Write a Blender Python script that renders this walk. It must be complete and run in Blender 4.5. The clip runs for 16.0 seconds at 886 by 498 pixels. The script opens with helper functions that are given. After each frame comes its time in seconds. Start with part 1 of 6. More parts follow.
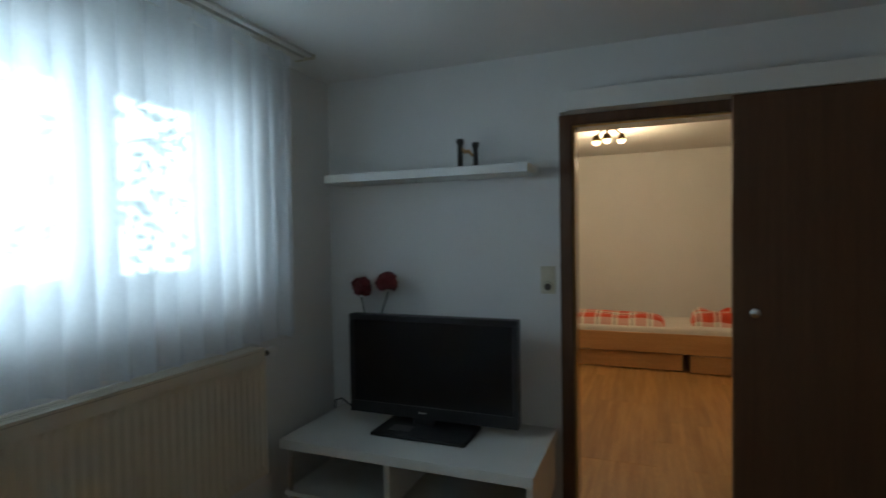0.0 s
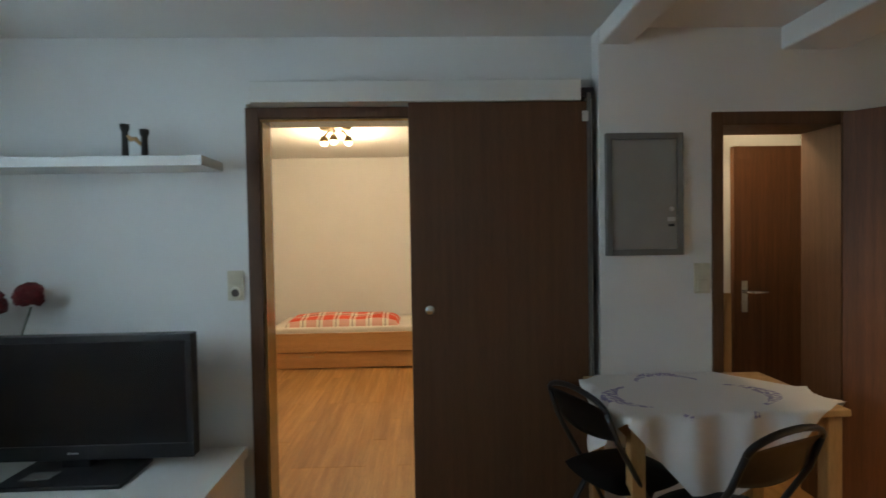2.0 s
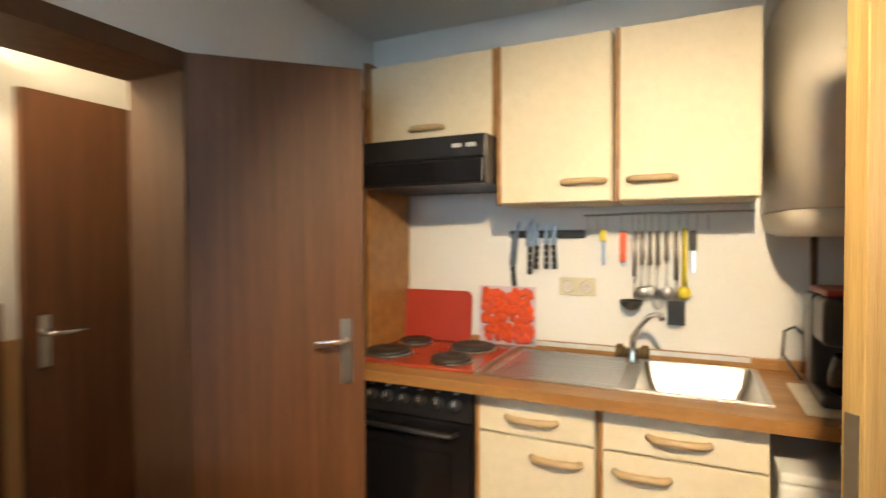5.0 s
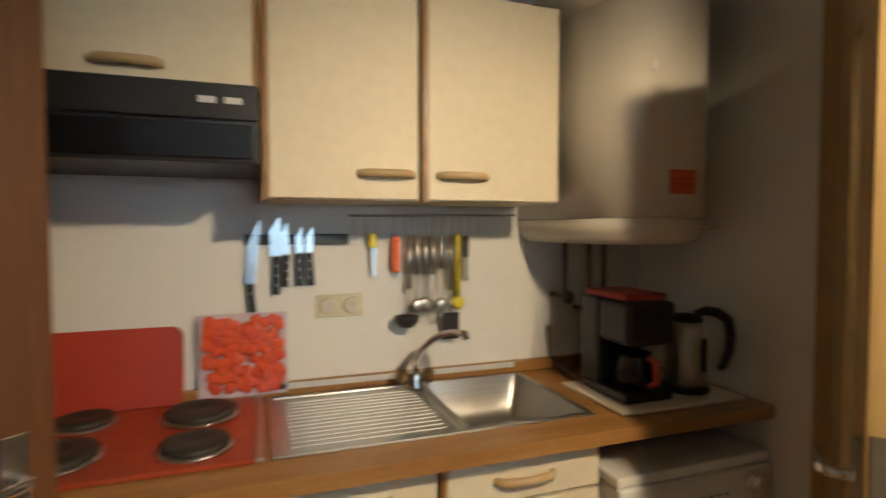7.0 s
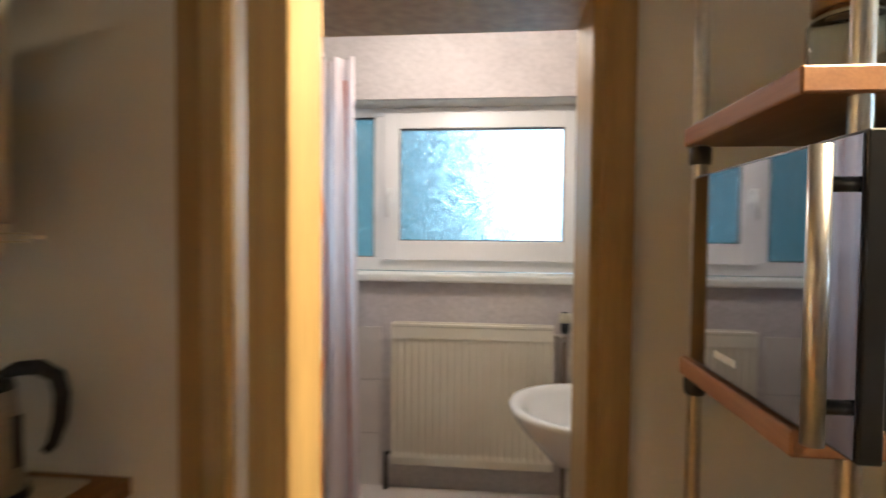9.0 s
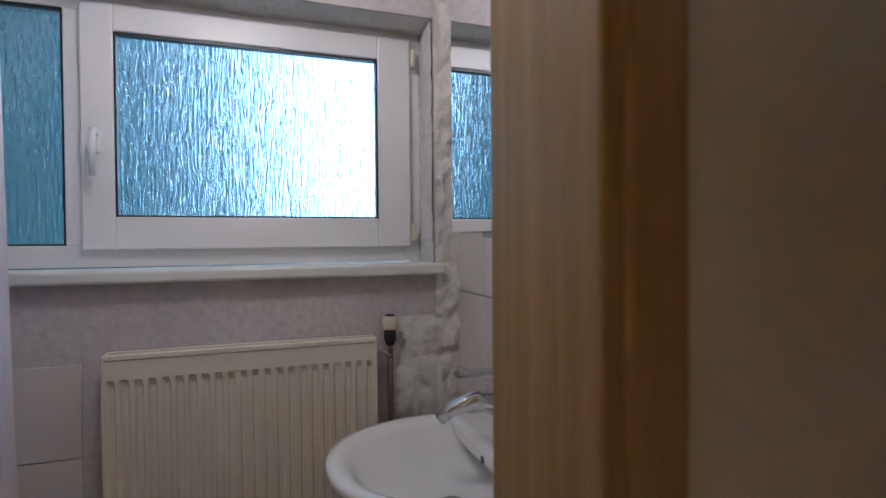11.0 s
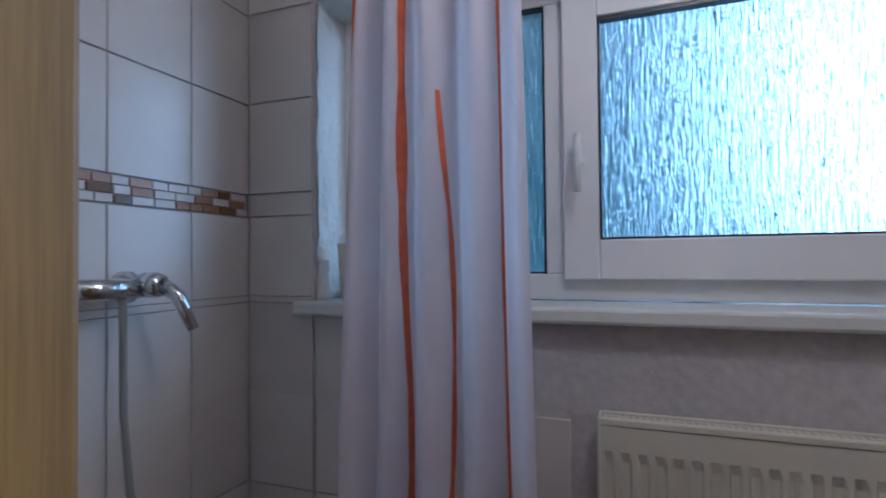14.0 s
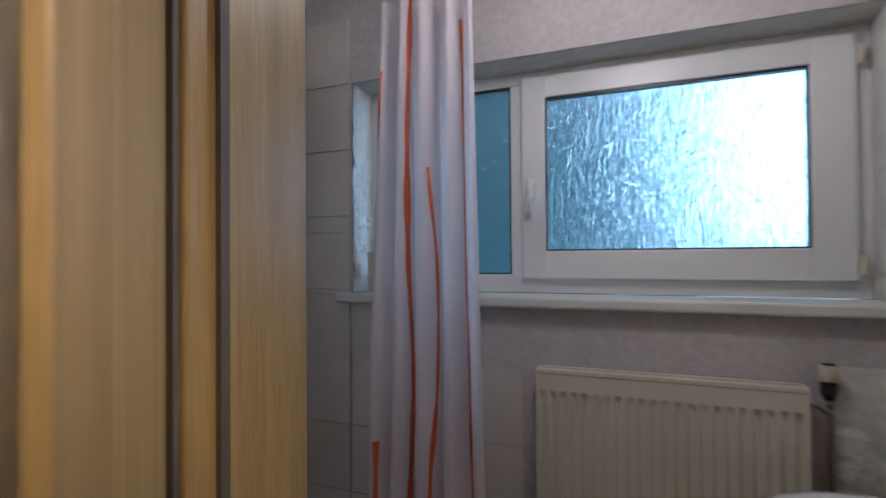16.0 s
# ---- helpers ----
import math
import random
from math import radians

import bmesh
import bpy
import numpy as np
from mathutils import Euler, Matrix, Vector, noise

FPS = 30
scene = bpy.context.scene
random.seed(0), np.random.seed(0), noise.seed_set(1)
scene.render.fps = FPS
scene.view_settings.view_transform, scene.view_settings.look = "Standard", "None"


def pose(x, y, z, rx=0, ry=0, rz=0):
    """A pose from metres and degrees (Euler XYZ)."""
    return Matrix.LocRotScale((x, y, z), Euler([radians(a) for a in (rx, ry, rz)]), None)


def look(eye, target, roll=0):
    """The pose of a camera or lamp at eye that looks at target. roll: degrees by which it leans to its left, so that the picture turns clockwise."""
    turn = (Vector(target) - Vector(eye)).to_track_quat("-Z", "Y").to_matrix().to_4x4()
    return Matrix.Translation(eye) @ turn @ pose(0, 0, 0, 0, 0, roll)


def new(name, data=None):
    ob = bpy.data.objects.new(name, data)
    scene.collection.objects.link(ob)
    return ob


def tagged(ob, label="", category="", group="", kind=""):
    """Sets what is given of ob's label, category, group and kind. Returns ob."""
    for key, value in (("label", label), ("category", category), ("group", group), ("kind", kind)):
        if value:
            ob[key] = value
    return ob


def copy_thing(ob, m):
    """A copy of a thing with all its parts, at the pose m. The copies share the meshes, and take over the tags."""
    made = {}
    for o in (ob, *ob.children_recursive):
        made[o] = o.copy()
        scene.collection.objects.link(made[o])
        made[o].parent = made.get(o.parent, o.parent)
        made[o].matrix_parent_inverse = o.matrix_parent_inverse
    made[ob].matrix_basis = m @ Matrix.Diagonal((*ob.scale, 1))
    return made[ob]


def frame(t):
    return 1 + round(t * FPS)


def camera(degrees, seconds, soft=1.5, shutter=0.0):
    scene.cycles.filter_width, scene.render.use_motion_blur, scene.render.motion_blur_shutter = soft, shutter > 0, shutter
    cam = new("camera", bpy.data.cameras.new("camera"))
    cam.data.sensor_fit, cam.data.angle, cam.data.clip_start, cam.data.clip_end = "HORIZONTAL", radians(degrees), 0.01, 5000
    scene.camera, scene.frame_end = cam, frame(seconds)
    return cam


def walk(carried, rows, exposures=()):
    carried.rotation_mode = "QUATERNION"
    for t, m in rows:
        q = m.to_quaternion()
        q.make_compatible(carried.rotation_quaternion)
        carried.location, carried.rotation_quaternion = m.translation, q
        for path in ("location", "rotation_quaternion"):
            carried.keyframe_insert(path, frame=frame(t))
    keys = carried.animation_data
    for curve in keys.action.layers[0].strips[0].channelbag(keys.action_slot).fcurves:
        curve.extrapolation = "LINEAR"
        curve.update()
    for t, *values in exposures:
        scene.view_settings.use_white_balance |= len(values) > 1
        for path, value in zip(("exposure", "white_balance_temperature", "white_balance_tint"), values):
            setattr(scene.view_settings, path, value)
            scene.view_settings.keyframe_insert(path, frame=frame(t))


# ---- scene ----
cam = camera(80.0, 16.0, soft=1.5, shutter=0.5)
PATH = [
    (0.0, pose(0.300, 0.075, 1.462, 88.65, 0.93, 21.70)),
    (0.5, pose(0.365, 0.115, 1.458, 88.78, 1.05, 14.10)),
    (1.0, pose(0.460, 0.160, 1.457, 88.69, 0.98, 8.20)),
    (1.5, pose(0.580, 0.210, 1.455, 88.56, 0.94, 2.00)),
    (2.0, pose(0.715, 0.285, 1.449, 88.53, 0.97, -2.00)),
    (2.5, pose(0.860, 0.390, 1.436, 88.49, 0.86, -4.70)),
    (3.0, pose(0.986, 0.520, 1.419, 88.48, 0.54, -12.50)),
    (3.5, pose(1.085, 0.687, 1.404, 88.75, 0.24, -26.04)),
    (4.0, pose(1.165, 0.894, 1.395, 89.31, 0.22, -36.93)),
    (4.2, pose(1.182, 0.994, 1.367, 90.21, 0.54, -40.77)),
    (4.7, pose(1.400, 1.200, 1.400, 89.20, 0.30, -55.00)),
    (5.3, pose(1.720, 1.480, 1.430, 88.60, 0.40, -74.00)),
    (5.9, pose(1.880, 1.820, 1.455, 88.00, 0.40, -87.00)),
    (6.3, pose(1.850, 2.030, 1.470, 87.70, 0.45, -92.50)),
    (6.5, pose(1.900, 2.055, 1.472, 87.60, 0.38, -96.00)),
    (7.0, pose(2.080, 2.060, 1.470, 87.67, 0.06, -109.40)),
    (7.5, pose(2.229, 2.080, 1.467, 87.90, -0.30, -128.60)),
    (8.0, pose(2.325, 1.993, 1.469, 87.90, -0.55, -140.01)),
    (8.5, pose(2.386, 1.844, 1.481, 87.92, -0.59, -155.55)),
    (9.0, pose(2.441, 1.659, 1.489, 88.20, -0.52, -174.18)),
    (9.5, pose(2.479, 1.454, 1.481, 88.55, -0.42, -188.84)),
    (9.7, pose(2.500, 1.388, 1.466, 88.88, -0.34, -192.60)),
    (10.4, pose(2.500, 1.130, 1.420, 88.90, 0.10, -197.00)),
    (11.1, pose(2.530, 0.860, 1.360, 89.20, 0.50, -199.50)),
    (11.8, pose(2.574, 0.622, 1.312, 89.44, 0.78, -198.40)),
    (12.0, pose(2.603, 0.578, 1.298, 89.54, 0.88, -198.57)),
    (12.5, pose(2.669, 0.520, 1.285, 89.60, 0.93, -194.60)),
    (13.0, pose(2.742, 0.465, 1.300, 89.95, 0.92, -179.80)),
    (13.5, pose(2.800, 0.466, 1.348, 90.60, 0.74, -167.10)),
    (14.0, pose(2.825, 0.445, 1.404, 91.12, 0.56, -159.60)),
    (14.5, pose(2.770, 0.495, 1.455, 91.10, 0.48, -155.40)),
    (15.0, pose(2.710, 0.565, 1.463, 90.85, 0.45, -153.60)),
    (15.5, pose(2.643, 0.695, 1.453, 90.40, 0.50, -153.40)),
    (16.0, pose(2.530, 0.970, 1.432, 90.80, 0.45, -157.20)),
]
EXPOSURES = [(0.0, -1.05, 6500, 10), (0.5, -0.5, 6500, 10), (1.0, -0.2, 6500, 10), (2.0, -0.02, 6600, 10), (2.5, 0.4, 6600, 10), (3.2, 1.2, 6600, 10), (4.2, 1.4, 6600, 10), (6.3, 0.0, 6500, 10), (7.5, 0.15, 6500, 10), (8.5, 1.2, 6400, 11), (9.0, 1.15, 6350, 11), (9.5, 0.6, 6200, 12), (12.0, 0.25, 5050, 14), (13.5, -0.02, 5000, 14), (14.5, 0.08, 5000, 14), (16.0, 0.0, 5400, 13)]
LIVING_W, BATH_W, KITCHEN_W, BEDROOM_W, HALL_W, BATHLAMP_W = 640.0, 48.0, 158.0, 50.0, 12.0, 8.0
GARDENW_E, GARDENS_E = 1.1, 0.62
walk(cam, PATH, EXPOSURES)

# ---- world and lights ----
world = bpy.data.worlds.new("world")
scene.world = world
world.use_nodes = True
_nt = world.node_tree
_sky = _nt.nodes.new("ShaderNodeTexSky")
_sky.sky_type, _sky.sun_disc, _sky.sun_elevation, _sky.sun_rotation = "NISHITA", False, radians(40), radians(200)
_nt.links.new(_sky.outputs[0], _nt.nodes["Background"].inputs[0])
_nt.nodes["Background"].inputs[1].default_value = 0.1


def lamp(name, kind, eye, target, energy, colour, size=0.1, size_y=None, cone=None):
    data = bpy.data.lights.new(name, kind)
    data.energy, data.color = energy, colour
    if kind == "AREA":
        data.size = size
        if size_y:
            data.shape, data.size_y = "RECTANGLE", size_y
    elif kind == "SPOT":
        data.shadow_soft_size, data.spot_size, data.spot_blend = size, radians(cone), 0.9
    else:
        data.shadow_soft_size = size
    ob = new(name, data)
    ob.matrix_world = look(eye, target)
    return ob


DAY = (0.66, 0.85, 1.0)
WARM = (1.0, 0.77, 0.48)
lamp("sky_light_living", "AREA", (-2.9, 1.1, 2.0), (0.6, 1.2, 1.3), LIVING_W, DAY, 4.2, 2.6)
lamp("sky_light_bath", "AREA", (1.45, -2.1, 2.15), (2.6, -0.2, 1.3), BATH_W, (0.50, 0.77, 1.0), 1.75, 1.6)
lamp("kitchen_spot_light", "SPOT", (1.66, 1.2, 2.25), (3.9, 1.62, 0.62), KITCHEN_W, WARM, 0.05, cone=86)
lamp("bedroom_light", "POINT", (-0.06, 5.40, 2.18), (0, 5, 0), BEDROOM_W, WARM, 0.08)
lamp("hall_light", "POINT", (2.25, 3.34, 2.2), (0, 5, 0), HALL_W, WARM, 0.06)
lamp("bath_ceiling_light", "POINT", (2.62, -0.1, 2.22), (0, 5, 0), BATHLAMP_W, (1.0, 0.87, 0.76), 0.1)

# ---- materials ----


def material(name, colour, rough=0.5, metal=0.0, second=None, scale=8.0, stretch=(1, 1, 1), bump=0.0, bump_scale=60.0,
             grain=0.0, per_object=0.0, coat=0.0, transmission=0.0, mottled=0.5, emit=0.0):
    m = bpy.data.materials.new(name)
    m.use_nodes = True
    nt = m.node_tree
    b = nt.nodes["Principled BSDF"]
    b.inputs["Roughness"].default_value = rough
    b.inputs["Metallic"].default_value = metal
    b.inputs["Coat Weight"].default_value = coat
    b.inputs["Transmission Weight"].default_value = transmission
    tc = nt.nodes.new("ShaderNodeTexCoord")
    mp = nt.nodes.new("ShaderNodeMapping")
    mp.inputs["Scale"].default_value = stretch
    nt.links.new(tc.outputs["Object"], mp.inputs["Vector"])
    vec = mp.outputs[0]
    info = nt.nodes.new("ShaderNodeObjectInfo")
    if per_object:
        add = nt.nodes.new("ShaderNodeVectorMath")
        add.operation = "MULTIPLY_ADD"
        comb = nt.nodes.new("ShaderNodeCombineXYZ")
        for k in range(3):
            nt.links.new(info.outputs["Random"], comb.inputs[k])
        nt.links.new(comb.outputs[0], add.inputs[0])
        add.inputs[1].default_value = (17, 31, 23)
        nt.links.new(vec, add.inputs[2])
        vec = add.outputs[0]
    big = nt.nodes.new("ShaderNodeTexNoise")
    big.inputs["Scale"].default_value, big.inputs["Detail"].default_value = scale, 5
    nt.links.new(vec, big.inputs["Vector"])
    fine = nt.nodes.new("ShaderNodeTexNoise")
    fine.inputs["Scale"].default_value, fine.inputs["Detail"].default_value = bump_scale, 4
    nt.links.new(vec, fine.inputs["Vector"])
    if second is None:
        second = tuple(c * 0.88 for c in colour)
    ramp = nt.nodes.new("ShaderNodeMapRange")
    ramp.inputs[1].default_value, ramp.inputs[2].default_value = 0.5 - mottled * 0.4, 0.5 + mottled * 0.4
    nt.links.new(big.outputs["Fac"], ramp.inputs[0])
    mix = nt.nodes.new("ShaderNodeMix")
    mix.data_type = "RGBA"
    nt.links.new(ramp.outputs[0], mix.inputs["Factor"])
    mix.inputs["A"].default_value = (*colour, 1)
    mix.inputs["B"].default_value = (*second, 1)
    out = mix.outputs["Result"]
    if grain:
        g = nt.nodes.new("ShaderNodeMapRange")
        g.inputs[1].default_value, g.inputs[2].default_value = 0.3, 0.7
        g.inputs[3].default_value, g.inputs[4].default_value = 1 - grain, 1 + grain * 0.4
        nt.links.new(fine.outputs["Fac"], g.inputs[0])
        mul = nt.nodes.new("ShaderNodeVectorMath")
        mul.operation = "SCALE"
        nt.links.new(out, mul.inputs[0])
        nt.links.new(g.outputs[0], mul.inputs["Scale"])
        out = mul.outputs[0]
    if per_object:
        g = nt.nodes.new("ShaderNodeMapRange")
        g.inputs[3].default_value, g.inputs[4].default_value = 1 - per_object, 1 + per_object
        nt.links.new(info.outputs["Random"], g.inputs[0])
        mul = nt.nodes.new("ShaderNodeVectorMath")
        mul.operation = "SCALE"
        nt.links.new(out, mul.inputs[0])
        nt.links.new(g.outputs[0], mul.inputs["Scale"])
        out = mul.outputs[0]
    nt.links.new(out, b.inputs["Base Color"])
    r = nt.nodes.new("ShaderNodeMapRange")
    r.inputs[3].default_value, r.inputs[4].default_value = max(rough - 0.06, 0.02), min(rough + 0.1, 1)
    nt.links.new(big.outputs["Fac"], r.inputs[0])
    nt.links.new(r.outputs[0], b.inputs["Roughness"])
    if bump:
        bp = nt.nodes.new("ShaderNodeBump")
        bp.inputs["Strength"].default_value, bp.inputs["Distance"].default_value = bump, 0.01
        nt.links.new(fine.outputs["Fac"], bp.inputs["Height"])
        nt.links.new(bp.outputs[0], b.inputs["Normal"])
    if emit:
        b.inputs["Emission Color"].default_value = (*colour, 1)
        b.inputs["Emission Strength"].default_value = emit
    return m


PAINT = material("white_paint", (0.74, 0.74, 0.72), 0.9, second=(0.70, 0.70, 0.68), scale=1.6, bump=0.10, bump_scale=140)
CEIL = material("ceiling_paint", (0.74, 0.74, 0.72), 0.95, scale=1.2, bump=0.08, bump_scale=120, second=(0.70, 0.70, 0.67))
ROUGH = material("rough_plaster", (0.72, 0.70, 0.66), 0.95, second=(0.62, 0.60, 0.56), scale=9, bump=1.0, bump_scale=46)
STAIN = material("stained_plaster", (0.62, 0.58, 0.57), 0.9, second=(0.50, 0.46, 0.46), scale=4.5, bump=0.25, bump_scale=50, grain=0.12, mottled=0.8)
DARKDOOR = material("dark_walnut_veneer", (0.118, 0.053, 0.022), 0.55, second=(0.088, 0.038, 0.016), scale=2.2, stretch=(14, 14, 0.6), bump_scale=26, grain=0.22, bump=0.03)
MAHOG = material("mahogany_veneer", (0.165, 0.063, 0.021), 0.5, second=(0.105, 0.038, 0.012), scale=2.4, stretch=(14, 14, 0.5), bump_scale=24, grain=0.25, bump=0.03)
OAK = material("yellow_oak_veneer", (0.41, 0.275, 0.11), 0.4, second=(0.29, 0.185, 0.07), scale=2.2, stretch=(16, 16, 0.5), bump_scale=28, grain=0.2, bump=0.04)
OAKGLOSS = material("varnished_oak", (0.40, 0.24, 0.09), 0.14, second=(0.30, 0.17, 0.06), scale=2.2, stretch=(16, 16, 0.5), bump_scale=28, grain=0.15, coat=0.4)
HONEY = material("honey_worktop", (0.40, 0.205, 0.062), 0.34, second=(0.28, 0.130, 0.038), scale=2.0, stretch=(10, 0.7, 10), bump_scale=30, grain=0.2)
FLOORW = material("laminate_plank", (0.58, 0.31, 0.105), 0.32, second=(0.42, 0.205, 0.062), scale=2.0, stretch=(14, 0.8, 14), bump_scale=22, grain=0.18, per_object=0.14, bump=0.02)
PINE = material("pine_wood", (0.55, 0.33, 0.135), 0.5, second=(0.43, 0.235, 0.085), scale=2.5, stretch=(9, 9, 1.0), bump_scale=26, grain=0.16)
BEECH = material("beech_laminate", (0.56, 0.31, 0.125), 0.45, second=(0.48, 0.25, 0.095), scale=2.2, stretch=(1, 9, 9), bump_scale=24, grain=0.12)
SHELFW = material("shelf_veneer", (0.33, 0.16, 0.075), 0.4, second=(0.24, 0.11, 0.05), scale=2.2, stretch=(12, 0.8, 12), bump_scale=24, grain=0.15)
CREAM = material("cream_front", (0.70, 0.62, 0.46), 0.5, second=(0.66, 0.58, 0.42), scale=30, bump=0.06, bump_scale=220)
HANDLE = material("beige_plastic", (0.50, 0.36, 0.19), 0.4, scale=20)
WHITEP = material("white_plastic", (0.78, 0.78, 0.76), 0.35, scale=10, second=(0.74, 0.74, 0.71))
PVC = material("white_pvc", (0.78, 0.78, 0.78), 0.3, scale=3, second=(0.72, 0.72, 0.72))
LACQ = material("white_lacquer", (0.70, 0.70, 0.67), 0.35, scale=4, second=(0.66, 0.66, 0.62))
RADM = material("radiator_enamel", (0.72, 0.68, 0.58), 0.35, scale=6, second=(0.68, 0.63, 0.52))
BLACKP = material("black_plastic", (0.016, 0.016, 0.018), 0.35, scale=12, second=(0.012, 0.012, 0.013))
SCREEN = material("tv_screen", (0.008, 0.008, 0.010), 0.22, scale=4)
LEATHER = material("black_vinyl", (0.013, 0.012, 0.013), 0.42, scale=14, bump=0.15, bump_scale=160)
CHROME = material("chrome", (0.75, 0.76, 0.78), 0.12, 1.0, scale=20)
STEEL = material("brushed_steel", (0.55, 0.54, 0.52), 0.3, 1.0, scale=3, stretch=(40, 1, 40), second=(0.48, 0.47, 0.45))
IRON = material("cast_iron", (0.045, 0.040, 0.036), 0.55, 0.3, scale=20)
GREYM = material("grey_enamel", (0.30, 0.295, 0.27), 0.55, scale=10, second=(0.28, 0.275, 0.25), bump=0.1, bump_scale=200)
GREYD = material("grey_frame", (0.16, 0.16, 0.155), 0.5, scale=10)
IVORY = material("ivory_plastic", (0.62, 0.58, 0.44), 0.4, scale=20)
REDP = material("red_plastic", (0.42, 0.045, 0.025), 0.4, scale=6, second=(0.36, 0.035, 0.02))
ORANGE = material("orange_plastic", (0.72, 0.12, 0.03), 0.4, scale=14)
YELLOW = material("yellow_plastic", (0.65, 0.55, 0.03), 0.4, scale=14)
TOMATO = material("tomato_print", (0.80, 0.12, 0.03), 0.25, second=(0.55, 0.04, 0.012), scale=24, grain=0.2, bump_scale=60)
LILAC = material("pale_print", (0.66, 0.52, 0.56), 0.3, second=(0.50, 0.40, 0.48), scale=24)
HOBRED = material("red_glaze", (0.42, 0.07, 0.03), 0.18, second=(0.30, 0.05, 0.025), scale=5, grain=0.1)
BOILER = material("boiler_enamel", (0.66, 0.62, 0.54), 0.3, scale=5, second=(0.62, 0.58, 0.50))
TILE = material("beige_tile", (0.68, 0.63, 0.58), 0.16, second=(0.63, 0.575, 0.53), scale=5, per_object=0.035, bump=0.02, bump_scale=14)
GROUT = material("grout", (0.42, 0.36, 0.33), 0.9, scale=30)
CERAMIC = material("sanitary_ceramic", (0.80, 0.80, 0.79), 0.1, scale=4, second=(0.78, 0.78, 0.77), coat=0.3)
BATHFLOOR = material("floor_tile", (0.36, 0.26, 0.21), 0.35, second=(0.28, 0.20, 0.16), scale=7, per_object=0.08)
GRILL = material("grille_dark", (0.10, 0.08, 0.06), 0.6, scale=40)
RUST = material("rusty_pipe", (0.10, 0.08, 0.065), 0.55, 0.4, scale=30, second=(0.16, 0.08, 0.04))
SHEET = material("cotton_sheet", (0.72, 0.68, 0.62), 0.9, scale=3, bump=0.2, bump_scale=18)
ROSE = material("rose_petal", (0.16, 0.012, 0.014), 0.6, second=(0.09, 0.008, 0.010), scale=30)
STEM = material("green_stem", (0.02, 0.05, 0.02), 0.6, scale=20)
CUPM = material("paper_cup", (0.66, 0.60, 0.50), 0.6, scale=20)
STRIPE = material("orange_ribbon", (0.72, 0.14, 0.035), 0.5, second=(0.55, 0.10, 0.03), scale=60)
BLADE = material("blade_steel", (0.62, 0.68, 0.75), 0.22, 1.0, scale=20)
BRONZE = material("bronze_lamp", (0.20, 0.13, 0.06), 0.35, 0.8, scale=10)
WHITEBAR = material("print_grey", (0.30, 0.30, 0.30), 0.5, scale=10)
SILVER = material("silver_print", (0.60, 0.60, 0.60), 0.4, scale=10)
BULB = material("bulb_glow", (1.0, 0.72, 0.38), 0.5, emit=14.0)
MIRROR = material("mirror_silver", (0.86, 0.88, 0.88), 0.01, 1.0, scale=2, second=(0.85, 0.87, 0.87))
MIRROR.node_tree.nodes["Principled BSDF"].inputs["Roughness"].default_value = 0.01
for l in list(MIRROR.node_tree.links):
    if l.to_socket.name == "Roughness":
        MIRROR.node_tree.links.remove(l)
DARKMIR = material("dark_mirror_glass", (0.42, 0.42, 0.44), 0.03, 1.0, scale=2, second=(0.40, 0.40, 0.42))
for l in list(DARKMIR.node_tree.links):
    if l.to_socket.name == "Roughness":
        DARKMIR.node_tree.links.remove(l)


def random_palette(name, colours, rough):
    m = bpy.data.materials.new(name)
    m.use_nodes = True
    nt = m.node_tree
    info = nt.nodes.new("ShaderNodeObjectInfo")
    ramp = nt.nodes.new("ShaderNodeValToRGB")
    ramp.color_ramp.interpolation = "CONSTANT"
    for k, c in enumerate(colours):
        e = ramp.color_ramp.elements[k] if k < 2 else ramp.color_ramp.elements.new(k / len(colours))
        e.position, e.color = k / len(colours), (*c, 1)
    nt.links.new(info.outputs["Random"], ramp.inputs[0])
    b = nt.nodes["Principled BSDF"]
    nt.links.new(ramp.outputs[0], b.inputs["Base Color"])
    b.inputs["Roughness"].default_value = rough
    return m


MOSAIC = random_palette("mosaic_glass", [(0.62, 0.55, 0.50), (0.34, 0.17, 0.09), (0.66, 0.60, 0.56), (0.20, 0.11, 0.05), (0.48, 0.30, 0.20), (0.60, 0.54, 0.48)], 0.2)


